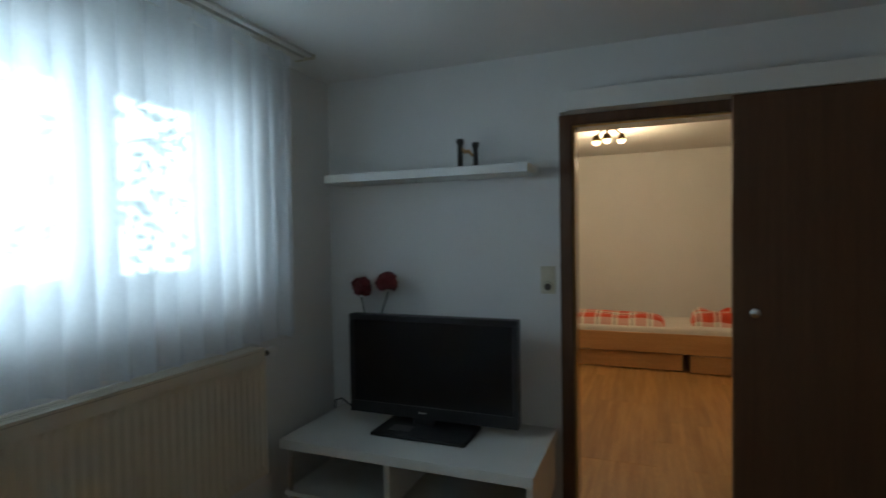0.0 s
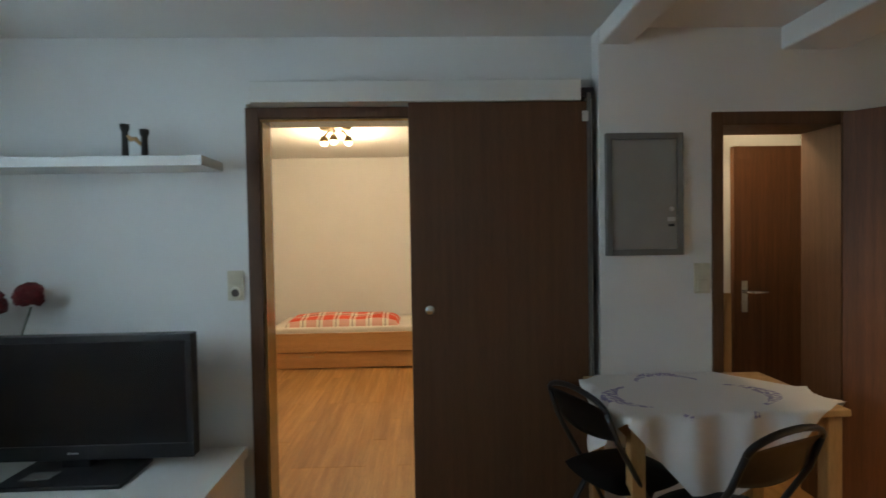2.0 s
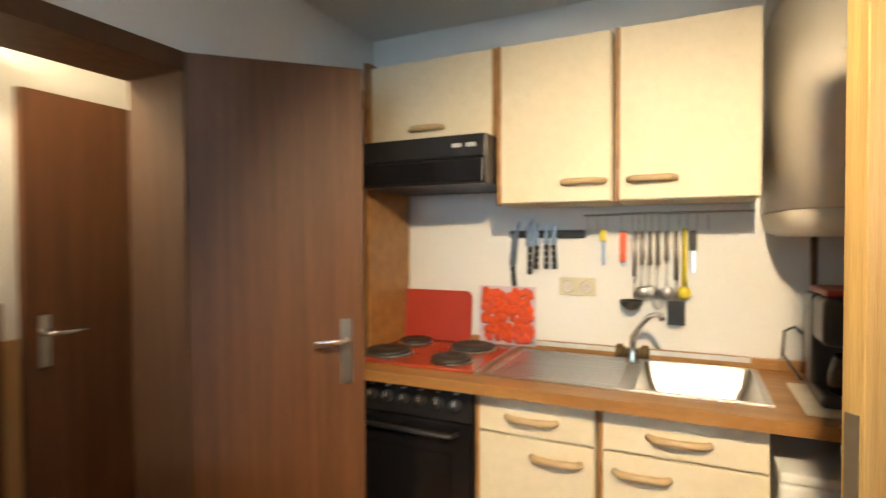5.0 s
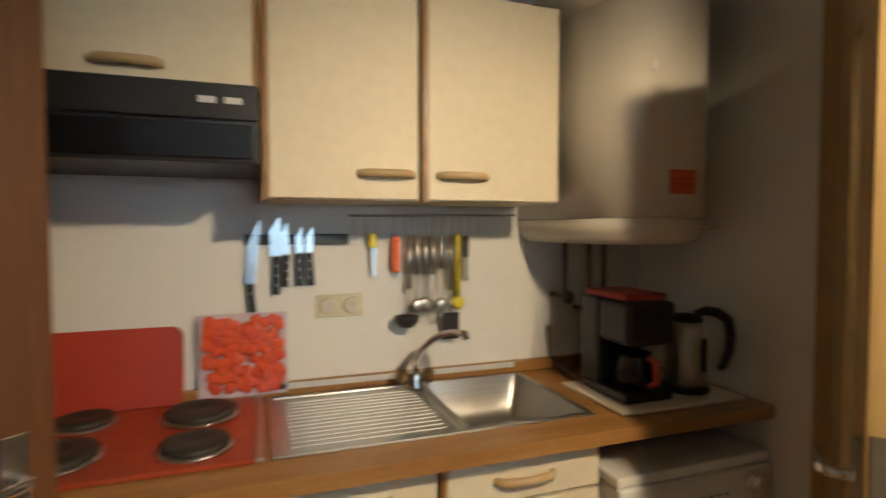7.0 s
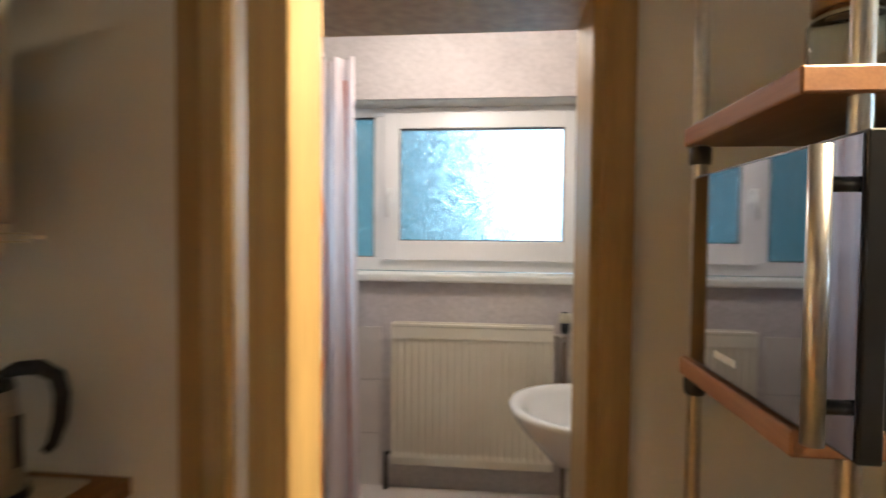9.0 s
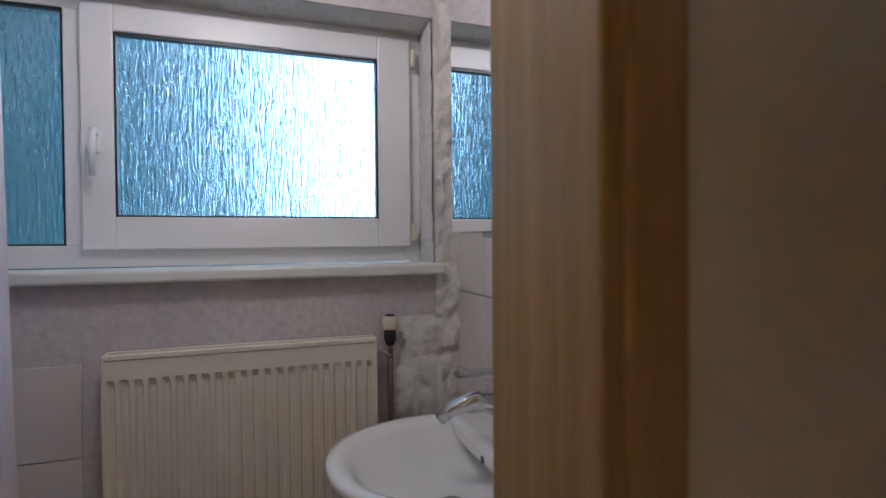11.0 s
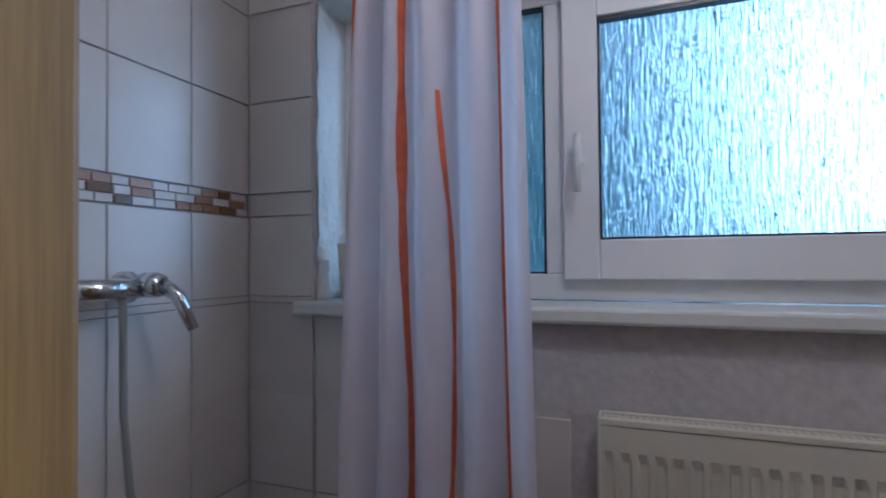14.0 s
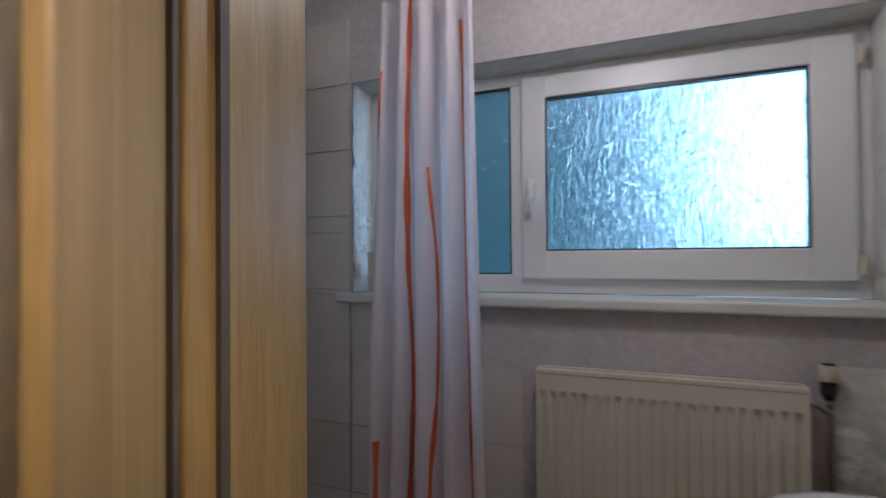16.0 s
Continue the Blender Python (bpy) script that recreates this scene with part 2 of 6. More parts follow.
def sheer(name, colour, clear, weave):
    """A thin woven cloth: part clear, part scattering through."""
    m = bpy.data.materials.new(name)
    m.use_nodes = True
    nt = m.node_tree
    out = nt.nodes["Material Output"]
    nt.nodes.remove(nt.nodes["Principled BSDF"])
    d = nt.nodes.new("ShaderNodeBsdfDiffuse")
    tl = nt.nodes.new("ShaderNodeBsdfTranslucent")
    tp = nt.nodes.new("ShaderNodeBsdfTransparent")
    n = nt.nodes.new("ShaderNodeTexNoise")
    n.inputs["Scale"].default_value = weave
    tc = nt.nodes.new("ShaderNodeTexCoord")
    nt.links.new(tc.outputs["Object"], n.inputs["Vector"])
    r = nt.nodes.new("ShaderNodeMapRange")
    r.inputs[3].default_value, r.inputs[4].default_value = clear * 0.7, clear * 1.3
    nt.links.new(n.outputs["Fac"], r.inputs[0])
    for s in (d, tl):
        s.inputs["Color"].default_value = (*colour, 1)
    a, b = nt.nodes.new("ShaderNodeMixShader"), nt.nodes.new("ShaderNodeMixShader")
    a.inputs[0].default_value = 0.5
    nt.links.new(d.outputs[0], a.inputs[1])
    nt.links.new(tl.outputs[0], a.inputs[2])
    nt.links.new(r.outputs[0], b.inputs[0])
    nt.links.new(a.outputs[0], b.inputs[1])
    nt.links.new(tp.outputs[0], b.inputs[2])
    nt.links.new(b.outputs[0], out.inputs[0])
    return m


VOILE = sheer("white_voile", (0.78, 0.81, 0.84), 0.17, 60)
SHOWERC = sheer("shower_cloth", (0.82, 0.74, 0.76), 0.05, 40)


def clear_glass(name, rough, relief, tint=(1, 1, 1)):
    m = bpy.data.materials.new(name)
    m.use_nodes = True
    nt = m.node_tree
    b = nt.nodes["Principled BSDF"]
    b.inputs["Base Color"].default_value = (*tint, 1)
    b.inputs["Transmission Weight"].default_value = 1
    b.inputs["Roughness"].default_value = rough
    b.inputs["IOR"].default_value = 1.45
    if relief:
        tc = nt.nodes.new("ShaderNodeTexCoord")
        mp = nt.nodes.new("ShaderNodeMapping")
        mp.inputs["Scale"].default_value = (150, 150, 15)
        n = nt.nodes.new("ShaderNodeTexNoise")
        n.inputs["Scale"].default_value, n.inputs["Detail"].default_value, n.inputs["Distortion"].default_value = 1.0, 3, 0.6
        bp = nt.nodes.new("ShaderNodeBump")
        bp.inputs["Strength"].default_value, bp.inputs["Distance"].default_value = relief, 0.01
        nt.links.new(tc.outputs["Object"], mp.inputs[0])
        nt.links.new(mp.outputs[0], n.inputs["Vector"])
        nt.links.new(n.outputs["Fac"], bp.inputs["Height"])
        nt.links.new(bp.outputs[0], b.inputs["Normal"])
    return m


# tints only darken the view outside; shadowless panes pass the lamps' light undimmed
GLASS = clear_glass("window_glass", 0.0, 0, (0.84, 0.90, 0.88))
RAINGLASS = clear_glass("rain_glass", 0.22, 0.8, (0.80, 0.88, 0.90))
MILKGLASS = clear_glass("frosted_glass", 0.45, 0.2)


def outdoors(name, stops, axis, lo, hi, strength, blobs):
    """A distant backdrop that glows like the daylit garden."""
    m = bpy.data.materials.new(name)
    m.use_nodes = True
    nt = m.node_tree
    nt.nodes.remove(nt.nodes["Principled BSDF"])
    e = nt.nodes.new("ShaderNodeEmission")
    tc = nt.nodes.new("ShaderNodeTexCoord")
    sep = nt.nodes.new("ShaderNodeSeparateXYZ")
    nt.links.new(tc.outputs["Object"], sep.inputs[0])
    n = nt.nodes.new("ShaderNodeTexNoise")
    n.inputs["Scale"].default_value, n.inputs["Detail"].default_value = blobs, 8
    nt.links.new(tc.outputs["Object"], n.inputs["Vector"])
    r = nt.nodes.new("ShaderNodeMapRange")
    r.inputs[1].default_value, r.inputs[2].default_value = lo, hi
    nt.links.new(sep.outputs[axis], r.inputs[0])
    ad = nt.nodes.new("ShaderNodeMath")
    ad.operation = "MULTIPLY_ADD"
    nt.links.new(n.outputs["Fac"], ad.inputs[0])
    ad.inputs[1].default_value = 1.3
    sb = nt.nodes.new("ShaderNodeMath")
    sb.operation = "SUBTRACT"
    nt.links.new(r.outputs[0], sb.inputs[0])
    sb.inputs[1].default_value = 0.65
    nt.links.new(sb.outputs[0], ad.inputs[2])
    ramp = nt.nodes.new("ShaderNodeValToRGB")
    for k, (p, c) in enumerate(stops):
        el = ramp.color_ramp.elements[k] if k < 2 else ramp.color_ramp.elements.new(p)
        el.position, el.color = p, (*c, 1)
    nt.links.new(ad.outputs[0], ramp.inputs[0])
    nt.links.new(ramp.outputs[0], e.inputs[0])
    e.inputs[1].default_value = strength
    nt.links.new(e.outputs[0], nt.nodes["Material Output"].inputs[0])
    return m


def plaid(name):
    """Red, white and dark checks, about seven centimetres wide."""
    m = bpy.data.materials.new(name)
    m.use_nodes = True
    nt = m.node_tree
    b = nt.nodes["Principled BSDF"]
    b.inputs["Roughness"].default_value = 0.9
    tc = nt.nodes.new("ShaderNodeTexCoord")
    sep = nt.nodes.new("ShaderNodeSeparateXYZ")
    nt.links.new(tc.outputs["Object"], sep.inputs[0])
    bands = []
    for k in (0, 1):
        mu = nt.nodes.new("ShaderNodeMath")
        mu.operation = "MULTIPLY"
        mu.inputs[1].default_value = 5.5
        nt.links.new(sep.outputs[k], mu.inputs[0])
        fr = nt.nodes.new("ShaderNodeMath")
        fr.operation = "FRACT"
        nt.links.new(mu.outputs[0], fr.inputs[0])
        ramp = nt.nodes.new("ShaderNodeValToRGB")
        ramp.color_ramp.interpolation = "CONSTANT"
        cols = [(0.0, (0.62, 0.07, 0.025)), (0.45, (0.78, 0.72, 0.62)), (0.60, (0.16, 0.05, 0.03)), (0.68, (0.78, 0.72, 0.62)), (0.85, (0.62, 0.07, 0.025))]
        for i, (p, c) in enumerate(cols):
            el = ramp.color_ramp.elements[i] if i < 2 else ramp.color_ramp.elements.new(p)
            el.position, el.color = p, (*c, 1)
        nt.links.new(fr.outputs[0], ramp.inputs[0])
        bands.append(ramp)
    mix = nt.nodes.new("ShaderNodeMix")
    mix.data_type = "RGBA"
    mix.inputs["Factor"].default_value = 0.5
    nt.links.new(bands[0].outputs[0], mix.inputs["A"])
    nt.links.new(bands[1].outputs[0], mix.inputs["B"])
    nt.links.new(mix.outputs["Result"], b.inputs["Base Color"])
    return m


PLAID = plaid("red_plaid_cotton")


def embroidered(name):
    """White cloth with a blue-violet ring of stitched ornament round its middle."""
    m = bpy.data.materials.new(name)
    m.use_nodes = True
    nt = m.node_tree
    b = nt.nodes["Principled BSDF"]
    b.inputs["Roughness"].default_value = 0.85
    tc = nt.nodes.new("ShaderNodeTexCoord")
    sep = nt.nodes.new("ShaderNodeSeparateXYZ")
    nt.links.new(tc.outputs["Object"], sep.inputs[0])

    def op(kind, a, bb=None):
        n = nt.nodes.new("ShaderNodeMath")
        n.operation = kind
        for s, v in ((0, a), (1, bb)):
            if v is None:
                continue
            if isinstance(v, (int, float)):
                n.inputs[s].default_value = v
            else:
                nt.links.new(v, n.inputs[s])
        return n.outputs[0]

    x, y = sep.outputs[0], sep.outputs[1]
    radius = op("SQRT", op("ADD", op("MULTIPLY", x, x), op("MULTIPLY", y, y)))
    angle = op("ARCTAN2", y, x)
    lobe = op("MULTIPLY", op("COSINE", op("MULTIPLY", angle, 4.0)), -0.045)
    off = op("ABSOLUTE", op("SUBTRACT", op("ADD", radius, lobe), 0.30))
    wide = op("ADD", 0.012, op("MULTIPLY", op("MAXIMUM", op("COSINE", op("MULTIPLY", angle, 4.0)), 0.0), 0.026))
    ring = op("LESS_THAN", off, wide)
    gaps = op("GREATER_THAN", op("COSINE", op("MULTIPLY", angle, 4.0)), -0.65)
    n = nt.nodes.new("ShaderNodeTexNoise")
    n.inputs["Scale"].default_value = 55
    nt.links.new(tc.outputs["Object"], n.inputs["Vector"])
    flat = op("GREATER_THAN", sep.outputs[2], -0.015)
    fac = op("MULTIPLY", op("MULTIPLY", op("MULTIPLY", ring, gaps), flat), op("GREATER_THAN", n.outputs["Fac"], 0.47))
    mix = nt.nodes.new("ShaderNodeMix")
    mix.data_type = "RGBA"
    nt.links.new(fac, mix.inputs["Factor"])
    mix.inputs["A"].default_value = (0.74, 0.72, 0.70, 1)
    mix.inputs["B"].default_value = (0.30, 0.27, 0.42, 1)
    nt.links.new(mix.outputs["Result"], b.inputs["Base Color"])
    w = nt.nodes.new("ShaderNodeTexNoise")
    w.inputs["Scale"].default_value = 12
    nt.links.new(tc.outputs["Object"], w.inputs["Vector"])
    bp = nt.nodes.new("ShaderNodeBump")
    bp.inputs["Strength"].default_value, bp.inputs["Distance"].default_value = 0.25, 0.01
    nt.links.new(w.outputs["Fac"], bp.inputs["Height"])
    nt.links.new(bp.outputs[0], b.inputs["Normal"])
    return m


CLOTH = embroidered("embroidered_cloth")

# ---- building blocks ----


def add_box(bm, x0, y0, z0, x1, y1, z1, bevel=0.0, segments=2):
    g = bmesh.ops.create_cube(bm, size=1)
    vs = g["verts"]
    bmesh.ops.transform(bm, matrix=Matrix.LocRotScale(((x0 + x1) / 2, (y0 + y1) / 2, (z0 + z1) / 2), None, (abs(x1 - x0), abs(y1 - y0), abs(z1 - z0))), verts=vs)
    if bevel:
        es = list({e for v in vs for e in v.link_edges})
        bmesh.ops.bevel(bm, geom=es, offset=bevel, segments=segments, profile=0.5, affect="EDGES")
    return bm


def box(x0, y0, z0, x1, y1, z1, bevel=0.0, segments=2):
    return add_box(bmesh.new(), x0, y0, z0, x1, y1, z1, bevel, segments)


def boxes(*bs, bevel=0.0):
    bm = bmesh.new()
    for b in bs:
        add_box(bm, *b, bevel=bevel)
    return bm


def add_tube(bm, pts, r, n=10, cap=True):
    """A round bar along a line of points; r may be a list."""
    pts = [Vector(p) for p in pts]
    rs = r if isinstance(r, (list, tuple)) else [r] * len(pts)
    rings, up = [], None
    for i, p in enumerate(pts):
        d = (pts[min(i + 1, len(pts) - 1)] - pts[max(i - 1, 0)]).normalized()
        if up is None:
            up = d.orthogonal().normalized()
        up = (up - d * up.dot(d)).normalized()
        side = d.cross(up)
        rings.append([bm.verts.new(p + (up * math.cos(2 * math.pi * k / n) + side * math.sin(2 * math.pi * k / n)) * rs[i]) for k in range(n)])
    for a, b in zip(rings, rings[1:]):
        for k in range(n):
            f = bm.faces.new((a[k], a[(k + 1) % n], b[(k + 1) % n], b[k]))
            f.smooth = True
    if cap:
        bm.faces.new(list(reversed(rings[0])))
        bm.faces.new(rings[-1])
    return bm


def tube(pts, r, n=10):
    return add_tube(bmesh.new(), pts, r, n)


def add_lathe(bm, profile, centre=(0, 0, 0), n=28, axis="z"):
    """Turned form: profile of (radius, height)."""
    c = Vector(centre)
    rings = []
    for r, h in profile:
        ring = []
        for k in range(n):
            a = 2 * math.pi * k / n
            u, v = r * math.cos(a), r * math.sin(a)
            ring.append(bm.verts.new(c + Vector({"z": (u, v, h), "x": (h, u, v), "y": (v, h, u)}[axis])))
        rings.append(ring)
    for a, b in zip(rings, rings[1:]):
        for k in range(n):
            f = bm.faces.new((a[k], a[(k + 1) % n], b[(k + 1) % n], b[k]))
            f.smooth = True
    bm.faces.new(list(reversed(rings[0])))
    bm.faces.new(rings[-1])
    return bm


def lathe(profile, centre=(0, 0, 0), n=28, axis="z"):
    return add_lathe(bmesh.new(), profile, centre, n, axis)


def sheet(fn, nu, nv, thick=0.0):
    """A surface from fn(u, v) with u, v in 0..1."""
    bm = bmesh.new()
    g = [[bm.verts.new(fn(i / nu, j / nv)) for j in range(nv + 1)] for i in range(nu + 1)]
    for i in range(nu):
        for j in range(nv):
            f = bm.faces.new((g[i][j], g[i + 1][j], g[i + 1][j + 1], g[i][j + 1]))
            f.smooth = True
    if thick:
        bmesh.ops.solidify(bm, geom=bm.faces[:], thickness=thick)
    return bm


def mesh_of(name, bm, mat):
    bmesh.ops.recalc_face_normals(bm, faces=bm.faces[:])
    me = bpy.data.meshes.new(name)
    bm.to_mesh(me)
    bm.free()
    me.materials.append(mat)
    return me


def part(name, bm, mat, parent=None, label=""):
    """One mesh, drawn in the room's metres, under its thing or part."""
    root = parent
    while root is not None and root.parent is not None:
        root = root.parent
    if root is not None:
        bm.transform(root.matrix_basis.inverted())
    ob = new(name, mesh_of(name, bm, mat))
    if parent is not None:
        ob.parent = parent
    if label:
        ob["label"] = label
    return ob


def thing(name, label, category, group="", at=(0, 0, 0), turn=0):
    ob = new(name)
    ob.empty_display_size = 0.05
    ob.matrix_basis = pose(*at, 0, 0, turn)
    return tagged(ob, label, category, group)


def structure(name, bm, mat, label="", category=""):
    ob = part(name, bm, mat)
    return tagged(ob, label, category, kind="structure")

# ---- structure ----
CZ = 2.45
structure("floor", boxes((-1.8, -1.6, -0.12, 3.957, 3.10, -0.0008), (-1.8, 3.10, -0.12, 3.957, 7.3, -0.0008)), FLOORW, "honey laminate floor", "floor")
structure("ceiling", box(-1.9, -1.7, CZ, 4.1, 7.3, CZ + 0.15), CEIL, "white painted ceiling", "ceiling")

# window wall of the living room, with its opening
WY0, WY1, WZ0, WZ1 = 0.15, 2.16, 1.20, 2.20
structure("wall_west", boxes((-1.95, -1.6, 0, -1.63, WY0, CZ), (-1.95, WY1, 0, -1.63, 7.3, CZ), (-1.95, WY0, 0, -1.63, WY1, WZ0), (-1.95, WY0, WZ1, -1.63, WY1, CZ)), PAINT, "white painted outer wall", "wall")
structure("wall_tv", boxes((-1.63, 2.97, 0, -0.165, 3.12, CZ), (0.86, 2.97, 0, 1.70, 3.12, CZ), (-0.165, 2.97, 2.12, 0.86, 3.12, CZ)), PAINT, "white painted wall", "wall")
structure("wall_panel", boxes((1.58, 2.86, 0, 2.143, 3.12, CZ), (2.845, 2.86, 0, 3.957, 3.12, CZ), (2.143, 2.86, 2.035, 2.845, 3.12, CZ)), PAINT, "white painted wall", "wall")
structure("wall_east", box(3.957, 0.30, 0, 4.10, 7.3, CZ), PAINT, "white painted kitchen wall", "wall")
structure("wall_partition", box(1.63, -1.6, 0, 1.74, 1.035, CZ), PAINT, "white painted partition", "wall")
structure("wall_south", box(-1.63, -1.6, 0, 1.62, -1.45, CZ), PAINT, "white painted wall", "wall")
structure("wall_kitchen_south", boxes((1.74, 0.30, 0, 2.22, 0.50, CZ), (3.10, 0.30, 0, 3.957, 0.50, CZ), (2.22, 0.30, 2.06, 3.10, 0.50, CZ)), PAINT, "white painted wall", "wall")
structure("ceiling_beam_1", box(1.58, -1.45, 2.365, 1.74, 2.86, CZ, 0.012), CEIL, "white boxed ceiling beam", "beam")
structure("ceiling_beam_2", box(2.49, 0.5, 2.335, 2.81, 2.86, CZ, 0.012), CEIL, "white boxed ceiling beam", "beam")
# bedroom
structure("wall_bedroom_back", boxes((-1.63, 7.02, 0, 0.40, 7.2, CZ), (0.40, 6.97, 0, 1.9, 7.2, CZ)), PAINT, "cream bedroom wall", "wall")
structure("wall_bedroom_east", box(1.70, 3.12, 0, 1.86, 6.97, CZ), PAINT, "cream bedroom wall", "wall")
# hall
structure("wall_hall_back", boxes((1.86, 3.62, 0, 3.957, 3.75, CZ)), PAINT, "cream hall wall", "wall")

# bathroom shell
BX0, BX1, BYS, BYN = 1.893, 3.85, -0.75, 0.30
NX0, NX1, NZ0, NZ1 = 1.975, 3.628, 1.30, 2.10
structure("wall_bath_west", box(1.74, -1.1, 0, BX0 - 0.006, BYN, CZ), GROUT, "beige tiled wall", "wall")
structure("wall_bath_east", box(BX1 + 0.006, -1.1, 0, 4.1, BYN, CZ), GROUT, "beige tiled shower wall", "wall")
bath_south = structure("wall_bath_south", boxes((BX0 - 0.006, -1.05, 0, NX0, BYS - 0.004, CZ), (NX1, -1.05, 0, BX1 + 0.006, BYS - 0.004, CZ), (NX0, -1.05, 0, NX1, BYS - 0.004, NZ0 - 0.04), (NX0, -1.05, NZ1, NX1, BYS - 0.004, CZ)), STAIN, "stained plaster window wall", "wall")


def lumpy(name, x0, x1, z0, z1, y, amp):
    def fn(u, v):
        x, z = x0 + (x1 - x0) * u, z0 + (z1 - z0) * v
        p = Vector((x * 9, 3.1, z * 7))
        h = abs(noise.noise(p)) + 0.6 * abs(noise.noise(p * 2.3)) + 0.3 * noise.noise(p * 5)
        return (x, y + 0.002 + amp * max(h, 0), z)
    n = max(int((x1 - x0) / 0.008), 6)
    return structure(name, sheet(fn, n, int((z1 - z0) / 0.008)), ROUGH, "rough trowelled white plaster", "plaster")


lumpy("rough_plaster_pier", BX0, NX0, 0.02, CZ, BYS, 0.024)
lumpy("rough_plaster_patch", NX0, 2.12, 0.1, 1.13, BYS, 0.018)


def lumpy_jamb(name, x, y0, y1, z0, z1, side, amp):
    def fn(u, v):
        y, z = y0 + (y1 - y0) * u, z0 + (z1 - z0) * v
        p = Vector((7.7, y * 11, z * 8))
        h = abs(noise.noise(p)) + 0.6 * abs(noise.noise(p * 2.3)) + 0.3 * noise.noise(p * 5)
        return (x + side * (0.002 + amp * max(h, 0)), y, z)
    return structure(name, sheet(fn, 24, int((z1 - z0) / 0.01)), ROUGH, "rough white plaster window reveal", "plaster")


lumpy_jamb("reveal_east", NX1, -0.90, BYS, NZ0, NZ1, -1, 0.012)
lumpy_jamb("reveal_west", NX0, -0.90, BYS, NZ0, NZ1, 1, 0.008)


def lumpy_head(u, v):
    x, y = NX0 + (NX1 - NX0) * u, -0.90 + 0.152 * v
    return (x, y, NZ1 - 0.004 - 0.012 * abs(noise.noise(Vector((x * 8, y * 9, 2)))))


structure("reveal_head", sheet(lumpy_head, 120, 14), ROUGH, "rough white plaster window head", "plaster")
structure("floor_bath", box(BX0 - 0.006, BYS, -0.10, BX1 + 0.006, BYN, -0.006), GROUT, "brown tiled bathroom floor", "floor")
structure("pipe_box", box(2.0, BYS, 0, BX1, -0.60, 0.30, 0.006), TILE, "white ledge along the wall foot", "ledge")

# garden seen through the windows: daylight is put into the backdrops' own uneven glow
GARDEN_W = outdoors("garden_west", [(0.0, (0.10, 0.20, 0.08)), (0.40, (0.40, 0.60, 0.36)), (0.62, (0.85, 0.97, 0.92)), (1.0, (1, 1, 1))], 2, 0.6, 3.0, GARDENW_E, 1.6)
# this glow ramps brighter towards the west end, like open sky
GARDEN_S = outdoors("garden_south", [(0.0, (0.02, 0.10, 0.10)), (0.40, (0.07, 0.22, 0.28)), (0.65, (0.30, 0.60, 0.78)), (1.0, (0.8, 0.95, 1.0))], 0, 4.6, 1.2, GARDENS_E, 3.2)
structure("backdrop_west", boxes((-5.05, -6, -1, -5.0, 9, 5)), GARDEN_W, "glowing backdrop of garden foliage beyond the window", "backdrop")
structure("backdrop_south", boxes((-1, -3.05, 0, 8, -3.0, 5)), GARDEN_S, "glowing backdrop of a blurred garden beyond the window", "backdrop")
structure("ground", box(-60, -60, -0.3, 60, 60, -0.15), STEM, "grass around the house", "ground")



def foliage(name, label, x, y0, y1, z0, z1, count, seed):
    r = random.Random(seed)
    bm = bmesh.new()
    for k in range(count):
        c = Vector((x + r.uniform(-0.25, 0.25), r.uniform(y0, y1), r.uniform(z0, z1) ** 1.0))
        if noise.noise(c * 1.9) < -0.02:
            continue
        m = Matrix.Translation(c) @ Euler((r.uniform(0, 6), r.uniform(0, 6), r.uniform(0, 6))).to_matrix().to_4x4()
        s = r.uniform(0.03, 0.065)
        vs = [bm.verts.new(m @ Vector(v)) for v in ((0, -s, 0), (s * 0.5, 0, s * 0.12), (0, s, 0), (-s * 0.5, 0, s * 0.12))]
        bm.faces.new(vs)
    sh_ = thing(name, label, "shrub", at=(x, (y0 + y1) / 2, -0.15))
    part("twigs", tube([(x, (y0 + y1) / 2, -0.15), (x, (y0 + y1) / 2 + 0.1, z0 + 0.6), (x, (y0 + y1) / 2 - 0.2, z1)], [0.03, 0.02, 0.006], 7), RUST, sh_)
    part("leaves", bm, LEAFM, sh_)


LEAFM = material("green_leaf", (0.10, 0.20, 0.05), 0.6, second=(0.20, 0.30, 0.09), scale=6)
foliage("shrub", "leafy green shrub outside the window", -2.42, -1.0, 3.2, 0.6, 2.9, 2600, 5)

# ---- doors and windows ----


def casement(win, y0, y1, z0, z1, x, handle_y):
    """One casement in the window wall, facing the room along +x."""
    w = 0.07
    sash = part("sash", boxes((x, y0, z0, x + 0.06, y0 + w, z1), (x, y1 - w, z0, x + 0.06, y1, z1), (x, y0 + w, z0, x + 0.06, y1 - w, z0 + w), (x, y0 + w, z1 - w, x + 0.06, y1 - w, z1), bevel=0.004), PVC, win)
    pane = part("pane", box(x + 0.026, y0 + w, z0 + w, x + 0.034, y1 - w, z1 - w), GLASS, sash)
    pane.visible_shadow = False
    if handle_y:
        part("handle", boxes((x + 0.06, handle_y - 0.014, 1.60, x + 0.075, handle_y + 0.014, 1.70), (x + 0.075, handle_y - 0.012, 1.56, x + 0.10, handle_y + 0.012, 1.68), bevel=0.005), WHITEP, sash)


